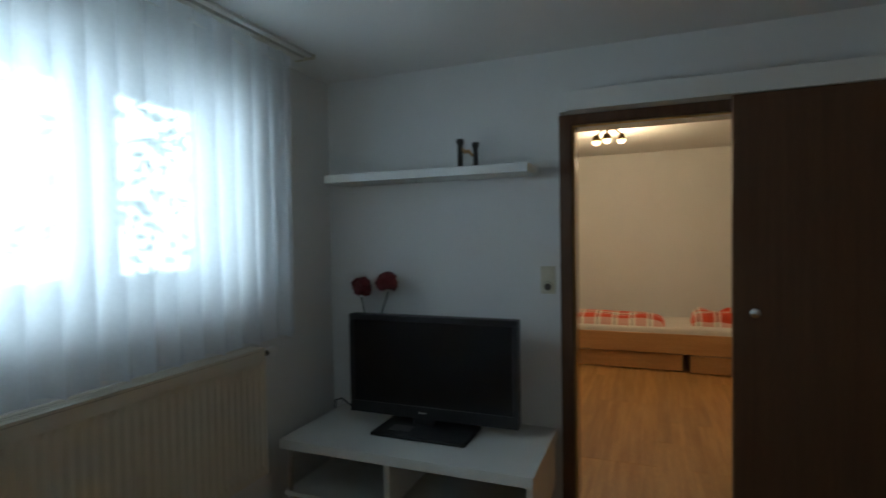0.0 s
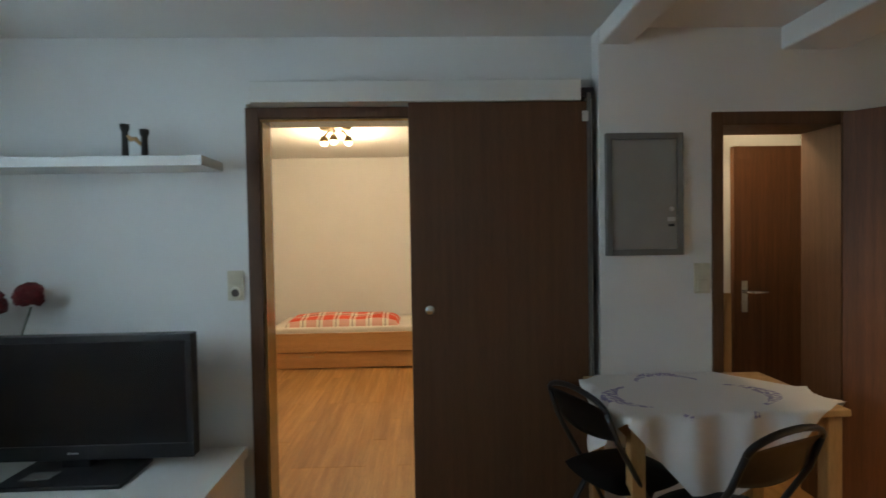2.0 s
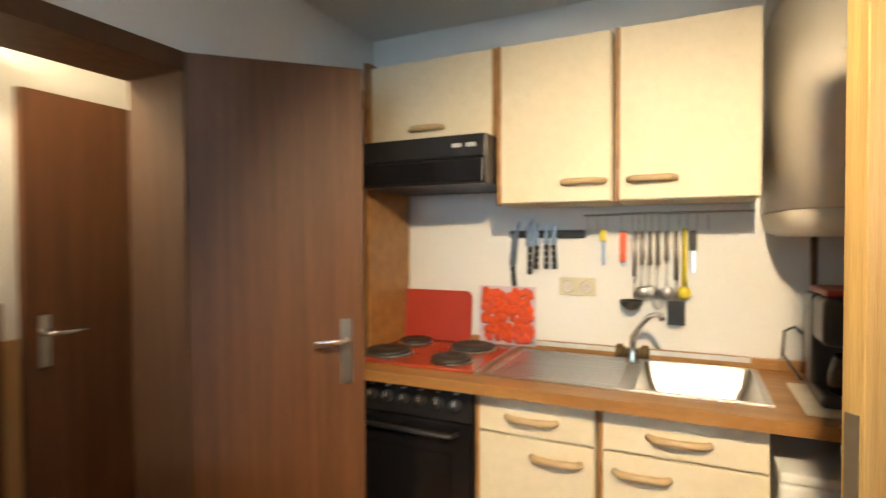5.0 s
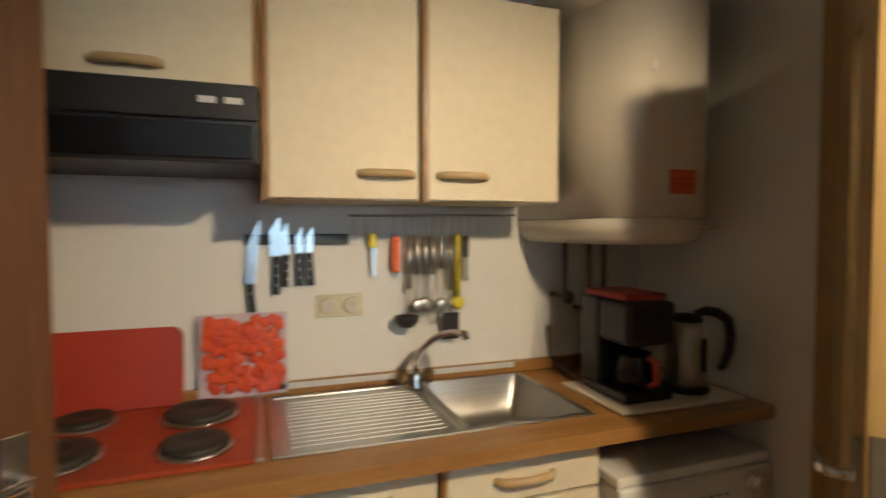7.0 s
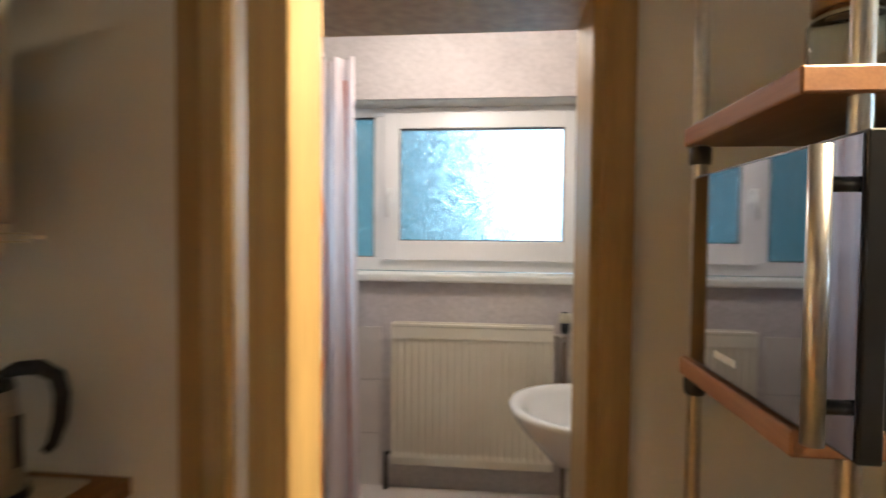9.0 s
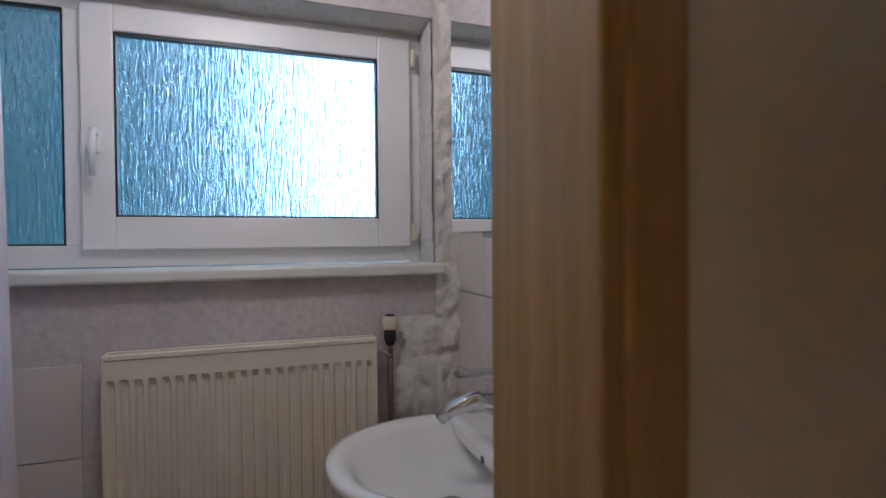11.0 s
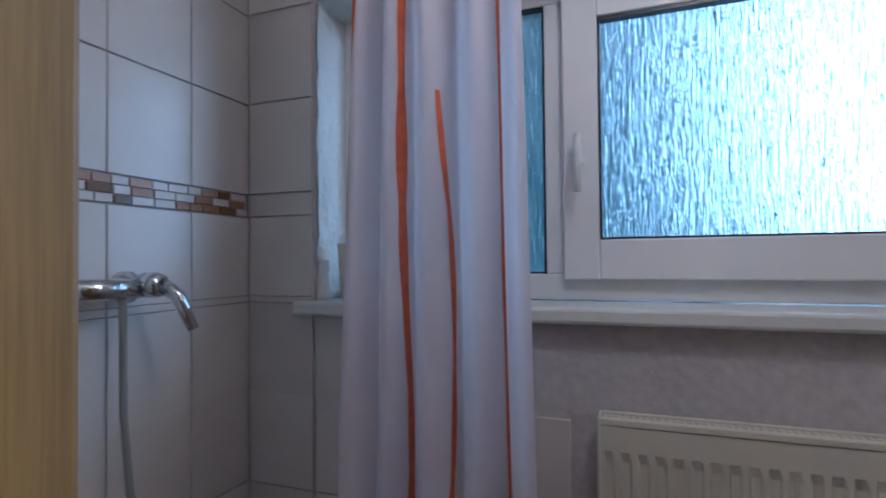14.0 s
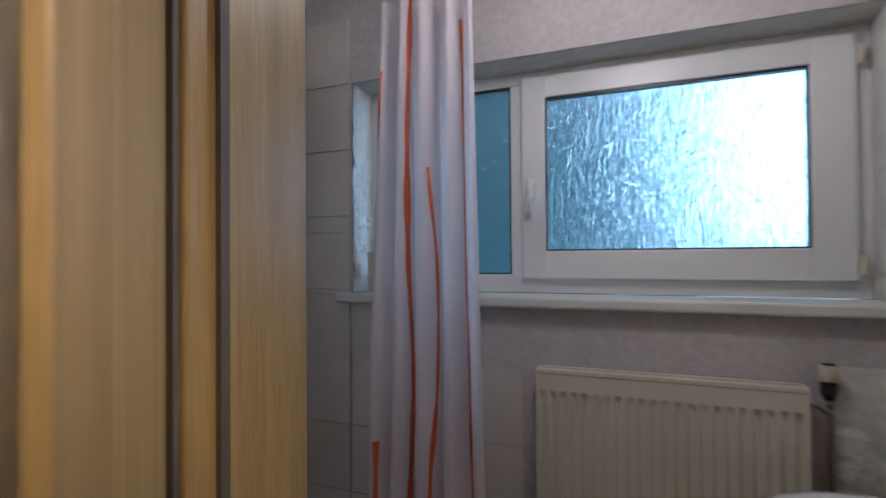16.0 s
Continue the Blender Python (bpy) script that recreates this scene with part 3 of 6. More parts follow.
win1 = tagged(thing("window_1", "white plastic window with two casements behind sheer curtains", "window", at=(-1.8, 1.15, 1.2)), kind="structure")
part("frame", boxes((-1.84, WY0, WZ0, -1.77, WY0 + 0.05, WZ1), (-1.84, WY1 - 0.05, WZ0, -1.77, WY1, WZ1), (-1.84, WY0 + 0.05, WZ0, -1.77, WY1 - 0.05, WZ0 + 0.05), (-1.84, WY0 + 0.05, WZ1 - 0.05, -1.77, WY1 - 0.05, WZ1), (-1.84, 1.47, WZ0 + 0.05, -1.77, 1.54, WZ1 - 0.05)), PVC, win1)
casement(win1, WY0 + 0.05, 1.47, WZ0 + 0.05, WZ1 - 0.05, -1.81, 1.43)
casement(win1, 1.54, WY1 - 0.05, WZ0 + 0.05, WZ1 - 0.05, -1.81, None)
structure("window_sill_living", box(-1.78, WY0 + 0.002, WZ0 - 0.035, -1.57, WY1 - 0.002, WZ0 + 0.004, 0.008), LACQ, "white window sill", "sill")

win2 = tagged(thing("window_2", "white plastic bathroom window with rain-patterned obscured glass", "window", at=(2.8, -0.9, 1.3)), kind="structure")
FY = -0.97
part("frame", boxes((NX0, FY, NZ0, NX0 + 0.055, FY + 0.07, NZ1), (NX1 - 0.055, FY, NZ0, NX1, FY + 0.07, NZ1), (NX0 + 0.055, FY, NZ0, NX1 - 0.055, FY + 0.07, NZ0 + 0.065), (NX0 + 0.055, FY, NZ1 - 0.05, NX1 - 0.055, FY + 0.07, NZ1), (2.985, FY, NZ0 + 0.065, 3.045, FY + 0.07, NZ1 - 0.05), bevel=0.003), PVC, win2)
SX0, SX1, SZ0, SZ1 = 2.020, 2.997, 1.352, 2.065
sash2 = part("sash", boxes((SX0, FY + 0.071, SZ0, SX0 + 0.112, FY + 0.10, SZ1), (SX1 - 0.084, FY + 0.071, SZ0, SX1, FY + 0.10, SZ1), (SX0 + 0.112, FY + 0.071, SZ0, SX1 - 0.084, FY + 0.10, SZ0 + 0.096), (SX0 + 0.112, FY + 0.071, SZ1 - 0.077, SX1 - 0.084, FY + 0.10, SZ1), bevel=0.004), PVC, win2)
part("gasket", boxes((2.132, FY + 0.068, 1.448, 2.138, FY + 0.094, 1.988), (2.907, FY + 0.068, 1.448, 2.913, FY + 0.094, 1.988), (2.138, FY + 0.068, 1.448, 2.907, FY + 0.094, 1.453), (2.138, FY + 0.068, 1.980, 2.907, FY + 0.094, 1.988)), BLACKP, sash2)
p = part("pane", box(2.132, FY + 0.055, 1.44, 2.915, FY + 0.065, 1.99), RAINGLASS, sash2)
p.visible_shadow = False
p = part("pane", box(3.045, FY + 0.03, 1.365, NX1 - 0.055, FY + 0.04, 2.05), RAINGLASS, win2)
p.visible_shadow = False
part("gasket", boxes((3.045, FY + 0.05, 1.365, 3.051, FY + 0.066, 2.05), (3.051, FY + 0.05, 1.365, NX1 - 0.055, FY + 0.066, 1.370), (3.051, FY + 0.05, 2.042, NX1 - 0.055, FY + 0.066, 2.05)), BLACKP, win2)
hb = box(2.945, FY + 0.10, 1.63, 2.967, FY + 0.115, 1.70, 0.005)
add_tube(hb, [(2.956, FY + 0.11, 1.685), (2.956, FY + 0.145, 1.69), (2.957, FY + 0.15, 1.66), (2.958, FY + 0.146, 1.56)], [0.009, 0.010, 0.010, 0.008])
part("handle", hb, WHITEP, sash2, "white window handle")
for zz in (1.40, 2.0):
    part("hinge", lathe([(0.009, 0), (0.010, 0.01), (0.010, 0.05), (0.009, 0.06)], (2.010, FY + 0.105, zz - 0.03), 10), IVORY, win2)
structure("window_sill_bath", box(1.95, -0.90, 1.262, 3.68, -0.71, 1.298, 0.008), LACQ, "glossy white window sill", "sill")

# sliding door to the bedroom
structure("door_frame_bedroom", boxes((-0.167, 2.955, 0, -0.10, 3.13, 2.10), (0.80, 2.955, 0, 0.86, 3.13, 2.10), (-0.10, 2.955, 2.045, 0.80, 3.13, 2.10), bevel=0.004), DARKDOOR, "dark wooden door lining", "door frame")
structure("door_lining_bedroom", boxes((-0.10, 2.975, 0, -0.088, 3.12, 2.033), (-0.10, 2.975, 2.033, 0.80, 3.12, 2.045)), OAKGLOSS, "lighter wooden lining of the opening", "door frame")
sd = tagged(thing("door_1", "dark brown wooden sliding door, half open", "door", at=(1.07, 2.9, 0)), kind="structure")
part("leaf", box(0.645, 2.875, 0.012, 1.525, 2.912, 2.10, 0.004), DARKDOOR, sd)
part("knob", lathe([(0.004, 0.0), (0.020, 0.001), (0.026, -0.008), (0.026, -0.018), (0.018, -0.026), (0.002, -0.028)], (0.735, 2.874, 1.085), 20, "y"), CHROME, sd, "chrome door knob")
part("guide", box(1.50, 2.868, 2.0, 1.53, 2.874, 2.05), SILVER, sd)
part("strip", box(1.526, 2.87, 0.012, 1.545, 2.92, 2.14), GREYD, sd)
structure("sliding_door_pelmet", box(-0.115, 2.865, 2.102, 1.495, 2.968, 2.205, 0.004), LACQ, "white boxed pelmet over the sliding door", "pelmet")
structure("sliding_rail", box(1.496, 2.875, 2.12, 1.56, 2.965, 2.165), BLACKP, "black end of the sliding rail", "rail")

# hall door
structure("door_frame_hall", boxes((2.140, 2.848, 0, 2.195, 3.13, 2.035), (2.79, 2.848, 0, 2.85, 3.13, 2.035), (2.195, 2.848, 1.97, 2.79, 3.13, 2.035), bevel=0.004), DARKDOOR, "dark wooden door frame", "door frame")


def lever(parent, plate, centre, along, out, mat):
    """Lever handle on a back plate. along, out: unit vectors in plan."""
    c, a, o = Vector(centre), Vector(along), Vector(out)
    bm = bmesh.new()
    pts = [c + o * 0.004, c + o * 0.045, c + o * 0.056 + a * 0.012, c + o * 0.056 + a * 0.115]
    add_tube(bm, pts, [0.010, 0.010, 0.010, 0.008], 10)
    part("lever", bm, mat, plate)


def leaf_frame(hinge, free):
    h, f = Vector((*hinge, 0)), Vector((*free, 0))
    a = (f - h).normalized()
    return h, a, Vector((-a.y, a.x, 0)), (f - h).length


def slab(h, a, n, s0, s1, t0, t1, z0, z1, bevel=0.003):
    bm = box(s0, t0, z0, s1, t1, z1, bevel)
    m = Matrix(((a.x, n.x, 0, h.x), (a.y, n.y, 0, h.y), (0, 0, 1, 0), (0, 0, 0, 1)))
    bm.transform(m)
    return bm


h, a, n, L = leaf_frame((2.80, 2.84), (3.195, 2.425))
d2 = tagged(thing("door_2", "reddish brown mahogany veneered door, standing wide open", "door", at=(h.x, h.y, 0)), kind="structure")
part("leaf", slab(h, a, n, 0, L, -0.04, 0.0, 0.01, 2.02), MAHOG, d2)
for side, t in ((1, 0.001), (-1, -0.041)):
    pl = part("handle_plate", slab(h, a, n, L - 0.085, L - 0.045, t, t + side * 0.006, 0.90, 1.13, 0.002), STEEL, d2, "brushed steel handle plate")
    lever(d2, pl, h + a * (L - 0.065) + n * t + Vector((0, 0, 1.06)), -a, n * side, CHROME)
part("latch", slab(h, a, n, L, L + 0.004, -0.03, -0.01, 0.97, 1.10, 0.0), STEEL, d2)

# second door down the hall
d3 = tagged(thing("door_3", "brown veneered hall door, closed", "door", at=(3.3, 3.6, 0)), kind="structure")
h, a, n, L = leaf_frame((3.42, 3.60), (2.67, 3.60))
part("leaf", slab(h, a, n, 0, L, 0, 0.04, 0.01, 1.98), MAHOG, d3)
pl = part("handle_plate", slab(h, a, n, L - 0.085, L - 0.045, 0.041, 0.047, 0.93, 1.13, 0.002), CHROME, d3)
lever(d3, pl, h + a * (L - 0.065) + n * 0.041 + Vector((0, 0, 1.06)), -a, n, CHROME)

# glazed door to the bathroom, ajar into the kitchen
structure("door_frame_bath", boxes((2.22, 0.285, 0, 2.245, 0.515, 2.06), (3.05, 0.285, 0, 3.10, 0.515, 2.06), (2.245, 0.285, 2.0, 3.05, 0.515, 2.06), bevel=0.005), OAK, "yellow oak door lining", "door frame")
structure("door_casing_bath", boxes((2.155, 0.501, 0, 2.222, 0.522, 2.12), (3.098, 0.501, 0, 3.17, 0.522, 2.12), (2.222, 0.501, 2.058, 3.098, 0.522, 2.12), bevel=0.004), OAK, "yellow oak door casing", "door frame")
structure("door_seal_bath", boxes((3.0405, 0.455, 0, 3.0495, 0.470, 2.0), (3.052, 0.5225, 0, 3.075, 0.530, 2.0)), GRILL, "dark rubber seal in the door rebate", "door seal")
h, a, n, L = leaf_frame((3.075, 0.545), (2.655, 1.085))
d4 = tagged(thing("door_4", "yellow oak door with a frosted glass panel, ajar", "door", at=(h.x, h.y, 0)), kind="structure")
T = 0.04
part("stile", slab(h, a, n, 0, 0.29, -T / 2, T / 2, 0.01, 2.02), OAK, d4)
part("stile", slab(h, a, n, L - 0.21, L, -T / 2, T / 2, 0.01, 2.02), OAK, d4)
part("top_rail", slab(h, a, n, 0.29, L - 0.21, -T / 2, T / 2, 1.90, 2.02), OAK, d4)
part("bottom_rail", slab(h, a, n, 0.29, L - 0.21, -T / 2, T / 2, 0.01, 0.35), OAK, d4)
g = part("glass_panel", slab(h, a, n, 0.29, L - 0.21, -0.004, 0.004, 0.35, 1.90, 0), MILKGLASS, d4, "frosted glass panel")
for side in (1, -1):
    pl = part("handle_plate", slab(h, a, n, L - 0.085, L - 0.045, side * T / 2, side * (T / 2 + 0.006), 0.86, 1.09, 0.002), STEEL, d4)
    lever(d4, pl, h + a * (L - 0.065) + n * side * T / 2 + Vector((0, 0, 1.02)), -a, n * side, CHROME)
part("lock_plate", slab(h, a, n, L, L + 0.003, -0.012, 0.012, 0.90, 1.12, 0), GRILL, d4, "dark lock plate")

# ---- living room ----


def pleated(y0, y1, z0, z1, x, folds, depth, seed):
    def fn(u, v):
        y = y0 + (y1 - y0) * u
        ph = folds * 2 * math.pi * u + 1.4 * math.sin(7 * u + seed) + 0.5 * noise.noise(Vector((u * 9, v * 1.5, seed)))
        amp = depth * (0.45 + 0.55 * v) * (0.75 + 0.5 * noise.noise(Vector((u * 14, 1, seed))))
        z = z1 + (z0 - z1) * v + 0.012 * math.sin(ph * 0.5) * v
        return (x + amp * math.sin(ph), y + 0.012 * math.cos(ph), z)
    return fn


cur = thing("sheer_curtain", "white sheer voile curtain hanging in deep folds", "curtain", at=(-1.45, 0.9, 0.97))
part("cloth", sheet(pleated(-0.9, 2.385, 0.965, 2.37, -1.47, 30, 0.035, 3.0), 460, 16), VOILE, cur)
part("heading", sheet(pleated(-0.9, 2.385, 2.37, 2.425, -1.47, 30, 0.016, 3.0), 460, 2), VOILE, cur)
rod = thing("curtain_track", "white double curtain track under the ceiling", "curtain rail", at=(-1.5, 0.9, 2.42))
part("track", box(-1.50, -1.0, 2.428, -1.44, 2.47, CZ, 0.004), LACQ, rod)
part("second_track", box(-1.42, -1.0, 2.432, -1.385, 2.47, CZ, 0.004), LACQ, rod)
part("end_cap", box(-1.505, 2.47, 2.424, -1.38, 2.485, CZ, 0.003), IVORY, rod)


def panel_radiator(name, label, at, length, height, depth, rib, grille=True):
    """Steel panel radiator, front towards +y, along x, from its lower left corner."""
    r = thing(name, label, "radiator", at=at)
    x0, y0, z0 = at
    n = int(length / rib)
    e = (length - n * rib) / 2

    def fn(u, v):
        s = u * length
        z = z0 + height * v
        k = (s - e) / rib
        inside = 0 < k < n and 0.07 < v < 0.90
        c = k - math.floor(k)
        dip = 0.008 if inside and 0.22 < c < 0.78 else 0.0
        return (x0 + s, y0 + depth - dip, z)
    us = sorted({0.0, 1.0} | {(e + (k + c) * rib) / length for k in range(n) for c in (0.14, 0.30, 0.70, 0.86)})
    vs = [0, 0.05, 0.085, 0.5, 0.885, 0.92, 1.0]
    bm = bmesh.new()
    g = [[bm.verts.new(fn(u, v)) for v in vs] for u in us]
    for i in range(len(us) - 1):
        for j in range(len(vs) - 1):
            bm.faces.new((g[i][j], g[i + 1][j], g[i + 1][j + 1], g[i][j + 1]))
    part("front_panel", bm, RADM, r)
    part("back_panel", box(x0, y0, z0, x0 + length, y0 + depth * 0.35, z0 + height, 0.004), RADM, r)
    part("side_cover", box(x0 - 0.006, y0, z0, x0, y0 + depth + 0.003, z0 + height + 0.014, 0.002), RADM, r)
    part("side_cover", box(x0 + length, y0, z0, x0 + length + 0.006, y0 + depth + 0.003, z0 + height + 0.014, 0.002), RADM, r)
    part("top_edge", boxes((x0, y0 + depth - 0.016, z0 + height + 0.001, x0 + length, y0 + depth + 0.002, z0 + height + 0.014), (x0, y0, z0 + height + 0.001, x0 + length, y0 + 0.012, z0 + height + 0.014), bevel=0.002), RADM, r)
    if grille:
        # dark sheet under the slats stands in for the shaded inside
        part("slot_shade", box(x0, y0 + 0.012, z0 + height - 0.008, x0 + length, y0 + depth - 0.016, z0 + height + 0.002), GRILL, r)
        bm = bmesh.new()
        k = int(length / 0.014)
        for i in range(k):
            xx = x0 + (i + 0.5) * length / k
            add_box(bm, xx - 0.0022, y0 + 0.012, z0 + height + 0.003, xx + 0.0022, y0 + depth - 0.016, z0 + height + 0.009)
        for q in (0.33, 0.66):
            yy = y0 + 0.012 + (depth - 0.028) * q
            add_box(bm, x0, yy - 0.002, z0 + height + 0.004, x0 + length, yy + 0.002, z0 + height + 0.010)
        part("top_grille", bm, RADM, r)
    return r


rl = panel_radiator("radiator", "cream steel panel radiator under the window", (0, 0, 0), 2.1, 0.62, 0.10, 0.04)
rl.matrix_basis = pose(-1.60, 2.17, 0.29, 0, 0, -90)
tv_valve = thing("radiator_valve", "white thermostat valve on the radiator", "valve", at=(-1.53, 2.20, 0.88))
part("stem", tube([(-1.53, 2.178, 0.885), (-1.53, 2.225, 0.885)], 0.014), BLACKP, tv_valve)
part("head", lathe([(0.018, 0.0), (0.024, 0.006), (0.025, 0.045), (0.020, 0.055)], (-1.53, 2.225, 0.885), 16, "y"), WHITEP, tv_valve)

bench = thing("tv_bench", "white lacquered low television bench on thin metal legs", "bench", at=(-0.85, 2.65, 0))
part("top", box(-1.53, 2.30, 0.365, -0.185, 2.93, 0.415, 0.003), LACQ, bench)
part("shelf", box(-1.53, 2.34, 0.10, -0.20, 2.90, 0.125, 0.002), LACQ, bench)
part("divider", box(-0.935, 2.34, 0.126, -0.905, 2.90, 0.364, 0.002), LACQ, bench)
part("side_panel", box(-0.225, 2.33, 0.126, -0.195, 2.90, 0.364, 0.002), LACQ, bench)
for x, y in ((-1.50, 2.35), (-1.50, 2.88), (-0.24, 2.35), (-0.24, 2.88), (-0.92, 2.36)):
    part("leg", tube([(x, y, 0), (x, y, 0.099)], 0.014), STEEL, bench)
for y in (2.35, 2.88):
    part("post", tube([(-1.50, y, 0.126), (-1.50, y, 0.364)], 0.012), STEEL, bench)

tv = thing("television", "black flat-screen television on a black stand", "television", at=(-0.87, 2.66, 0.416))
TB = bmesh.new()
add_box(TB, -1.325, 2.69, 0.47, -0.340, 2.745, 1.03, 0.008)
part("housing", TB, BLACKP, tv)
part("bezel", boxes((-1.325, 2.678, 0.998, -0.340, 2.69, 1.03), (-1.325, 2.678, 0.47, -0.340, 2.69, 0.535), (-1.325, 2.678, 0.535, -1.295, 2.69, 0.998), (-0.370, 2.678, 0.535, -0.340, 2.69, 0.998), bevel=0.003), BLACKP, tv)
part("screen", box(-1.294, 2.684, 0.536, -0.371, 2.689, 0.997), SCREEN, tv)
part("stand_base", box(-1.10, 2.50, 0.416, -0.57, 2.78, 0.436, 0.006), BLACKP, tv)
part("stand_neck", box(-0.93, 2.68, 0.437, -0.80, 2.74, 0.50, 0.004), BLACKP, tv)
part("logo", boxes((-0.895, 2.676, 0.497, -0.885, 2.678, 0.507), (-0.88, 2.676, 0.499, -0.85, 2.678, 0.505)), SILVER, tv)
part("pad", box(-1.02, 2.56, 0.437, -0.90, 2.64, 0.440, 0.0), GREYD, tv)

rose = thing("artificial_roses", "two dark red artificial roses behind the television", "flowers", at=(-1.30, 2.84, 0.416))
rng = random.Random(4)
for cx, cy, cz in ((-1.335, 2.84, 1.155), (-1.165, 2.86, 1.19)):
    part("stem", tube([(-1.27, 2.85, 0.42), (-1.28, 2.85, 0.8), (cx, cy, cz - 0.05)], 0.004, 6), STEM, rose)
    bm = bmesh.new()
    for k in range(34):
        ang, ring = rng.uniform(0, 6.283), rng.uniform(0.05, 1)
        el = rng.uniform(-0.5, 1.2)
        d = Vector((math.cos(ang) * math.cos(el), math.sin(ang) * math.cos(el), math.sin(el)))
        c = Vector((cx, cy, cz)) + d * 0.068 * (0.35 + 0.65 * ring)
        m = Matrix.Translation(c) @ d.to_track_quat("Z", "Y").to_matrix().to_4x4() @ Matrix.Diagonal((1, 1, 0.35, 1))
        bmesh.ops.create_icosphere(bm, subdivisions=1, radius=rng.uniform(0.026, 0.044), matrix=m)
    part("blossom", bm, ROSE, rose)
lf = bmesh.new()
for q in (-1, 1):
    vs = [lf.verts.new(v) for v in ((-1.29, 2.85, 0.95), (-1.33 - 0.03 * q, 2.82, 0.985), (-1.40, 2.83, 0.99 + 0.02 * q), (-1.34, 2.85, 0.955))]
    lf.faces.new(vs)
part("leaf", lf, STEM, rose)
cab = thing("cable", "black cable behind the television bench", "cable", at=(-1.57, 2.9, 0))
part("cord", tube([(-1.60, 2.94, 0.02), (-1.60, 2.93, 0.30), (-1.575, 2.90, 0.44), (-1.50, 2.86, 0.47), (-1.40, 2.84, 0.425), (-1.30, 2.83, 0.423)], 0.005, 8), BLACKP, cab)

sh = thing("wall_shelf", "white floating wall shelf", "shelf", at=(-0.9, 2.84, 1.8))
part("board", box(-1.50, 2.715, 1.785, -0.285, 2.969, 1.832, 0.003), LACQ, sh)
cd = thing("candle_holder", "pair of dark candle columns joined by a small link", "ornament", at=(-0.635, 2.84, 1.833))
for x, hgt in ((-0.690, 0.165), (-0.600, 0.14)):
    part("column", lathe([(0.026, 0), (0.026, 0.01), (0.015, 0.02), (0.014, hgt - 0.035), (0.020, hgt - 0.02), (0.021, hgt), (0.012, hgt)], (x, 2.84, 1.833), 16), IRON, cd)
part("link", tube([(-0.677, 2.84, 1.945), (-0.660, 2.835, 1.925), (-0.640, 2.835, 1.93), (-0.615, 2.84, 1.90)], [0.007, 0.012, 0.011, 0.007], 8), PINE, cd)


def wall_switch(name, label, x, y, z, socket_too):
    s = thing(name, label, "switch", at=(x, y, z))
    part("frame", box(x - 0.04, y - 0.010, z - 0.075, x + 0.04, y, z + 0.075, 0.003), IVORY, s)
    part("rocker", box(x - 0.028, y - 0.016, z + 0.006, x + 0.028, y - 0.0105, z + 0.062, 0.003), IVORY, s)
    if socket_too:
        part("socket", lathe([(0.021, -0.018), (0.027, -0.018), (0.030, -0.0105)], (x, y, z - 0.036), 20, "y"), IVORY, s)
        # flat dark disc painted in place of the shaded socket hollow
        part("well_shade", lathe([(0.001, -0.0178), (0.019, -0.0183)], (x, y, z - 0.036), 20, "y"), GRILL, s)
    else:
        part("rocker", box(x - 0.028, y - 0.016, z - 0.062, x + 0.028, y - 0.0105, z - 0.006, 0.003), IVORY, s)


wall_switch("light_switch", "ivory light switch with a socket below", -0.235, 2.968, 1.215, True)
wall_switch("light_switch", "ivory double light switch on the wall", 2.086, 2.858, 1.215, False)

ep = thing("fuse_box", "grey metal fuse box door in a darker frame", "fuse box", at=(1.82, 2.85, 1.3))
part("frame", boxes((1.603, 2.828, 1.335, 1.633, 2.858, 1.932), (1.955, 2.828, 1.335, 1.985, 2.858, 1.932), (1.633, 2.828, 1.335, 1.955, 2.858, 1.365), (1.633, 2.828, 1.902, 1.955, 2.858, 1.932), bevel=0.003), GREYD, ep)
pd = part("door", box(1.634, 2.836, 1.366, 1.954, 2.856, 1.901, 0.002), GREYM, ep)
bm = bmesh.new()
for k in range(51):
    add_box(bm, 1.642, 2.8345, 1.373 + k * 0.0102, 1.946, 2.836, 1.3785 + k * 0.0102)
tagged(part("ribbing", bm, GREYM, pd), kind="stuff")
part("lock", lathe([(0.001, -0.006), (0.011, -0.006), (0.012, 0)], (1.926, 2.834, 1.56), 14, "y"), SILVER, pd)
part("latch", box(1.905, 2.828, 1.52, 1.943, 2.834, 1.50, 0.001), SILVER, pd)
part("label_plate", box(1.91, 2.832, 1.475, 1.94, 2.834, 1.487), BLACKP, pd)

tb = thing("dining_table", "square pine dining table against the wall", "table", at=(1.79, 2.5, 0))
part("tabletop", box(1.48, 2.265, 0.715, 2.365, 2.845, 0.745, 0.006), PINE, tb)
for x, y in ((1.53, 2.315), (2.315, 2.315), (1.53, 2.795), (2.315, 2.795)):
    part("leg", box(x - 0.03, y - 0.03, 0, x + 0.03, y + 0.03, 0.714, 0.006), PINE, tb)
for b in ((1.56, 2.30, 0.62, 2.285, 2.322, 0.714), (1.56, 2.788, 0.62, 2.285, 2.81, 0.714), (1.515, 2.345, 0.62, 1.537, 2.765, 0.714), (2.308, 2.345, 0.62, 2.33, 2.765, 0.714)):
    part("apron", box(*b, 0.002), PINE, tb)

TC = Vector((1.84, 2.49, 0.748))
CA, CH = radians(40), 0.455


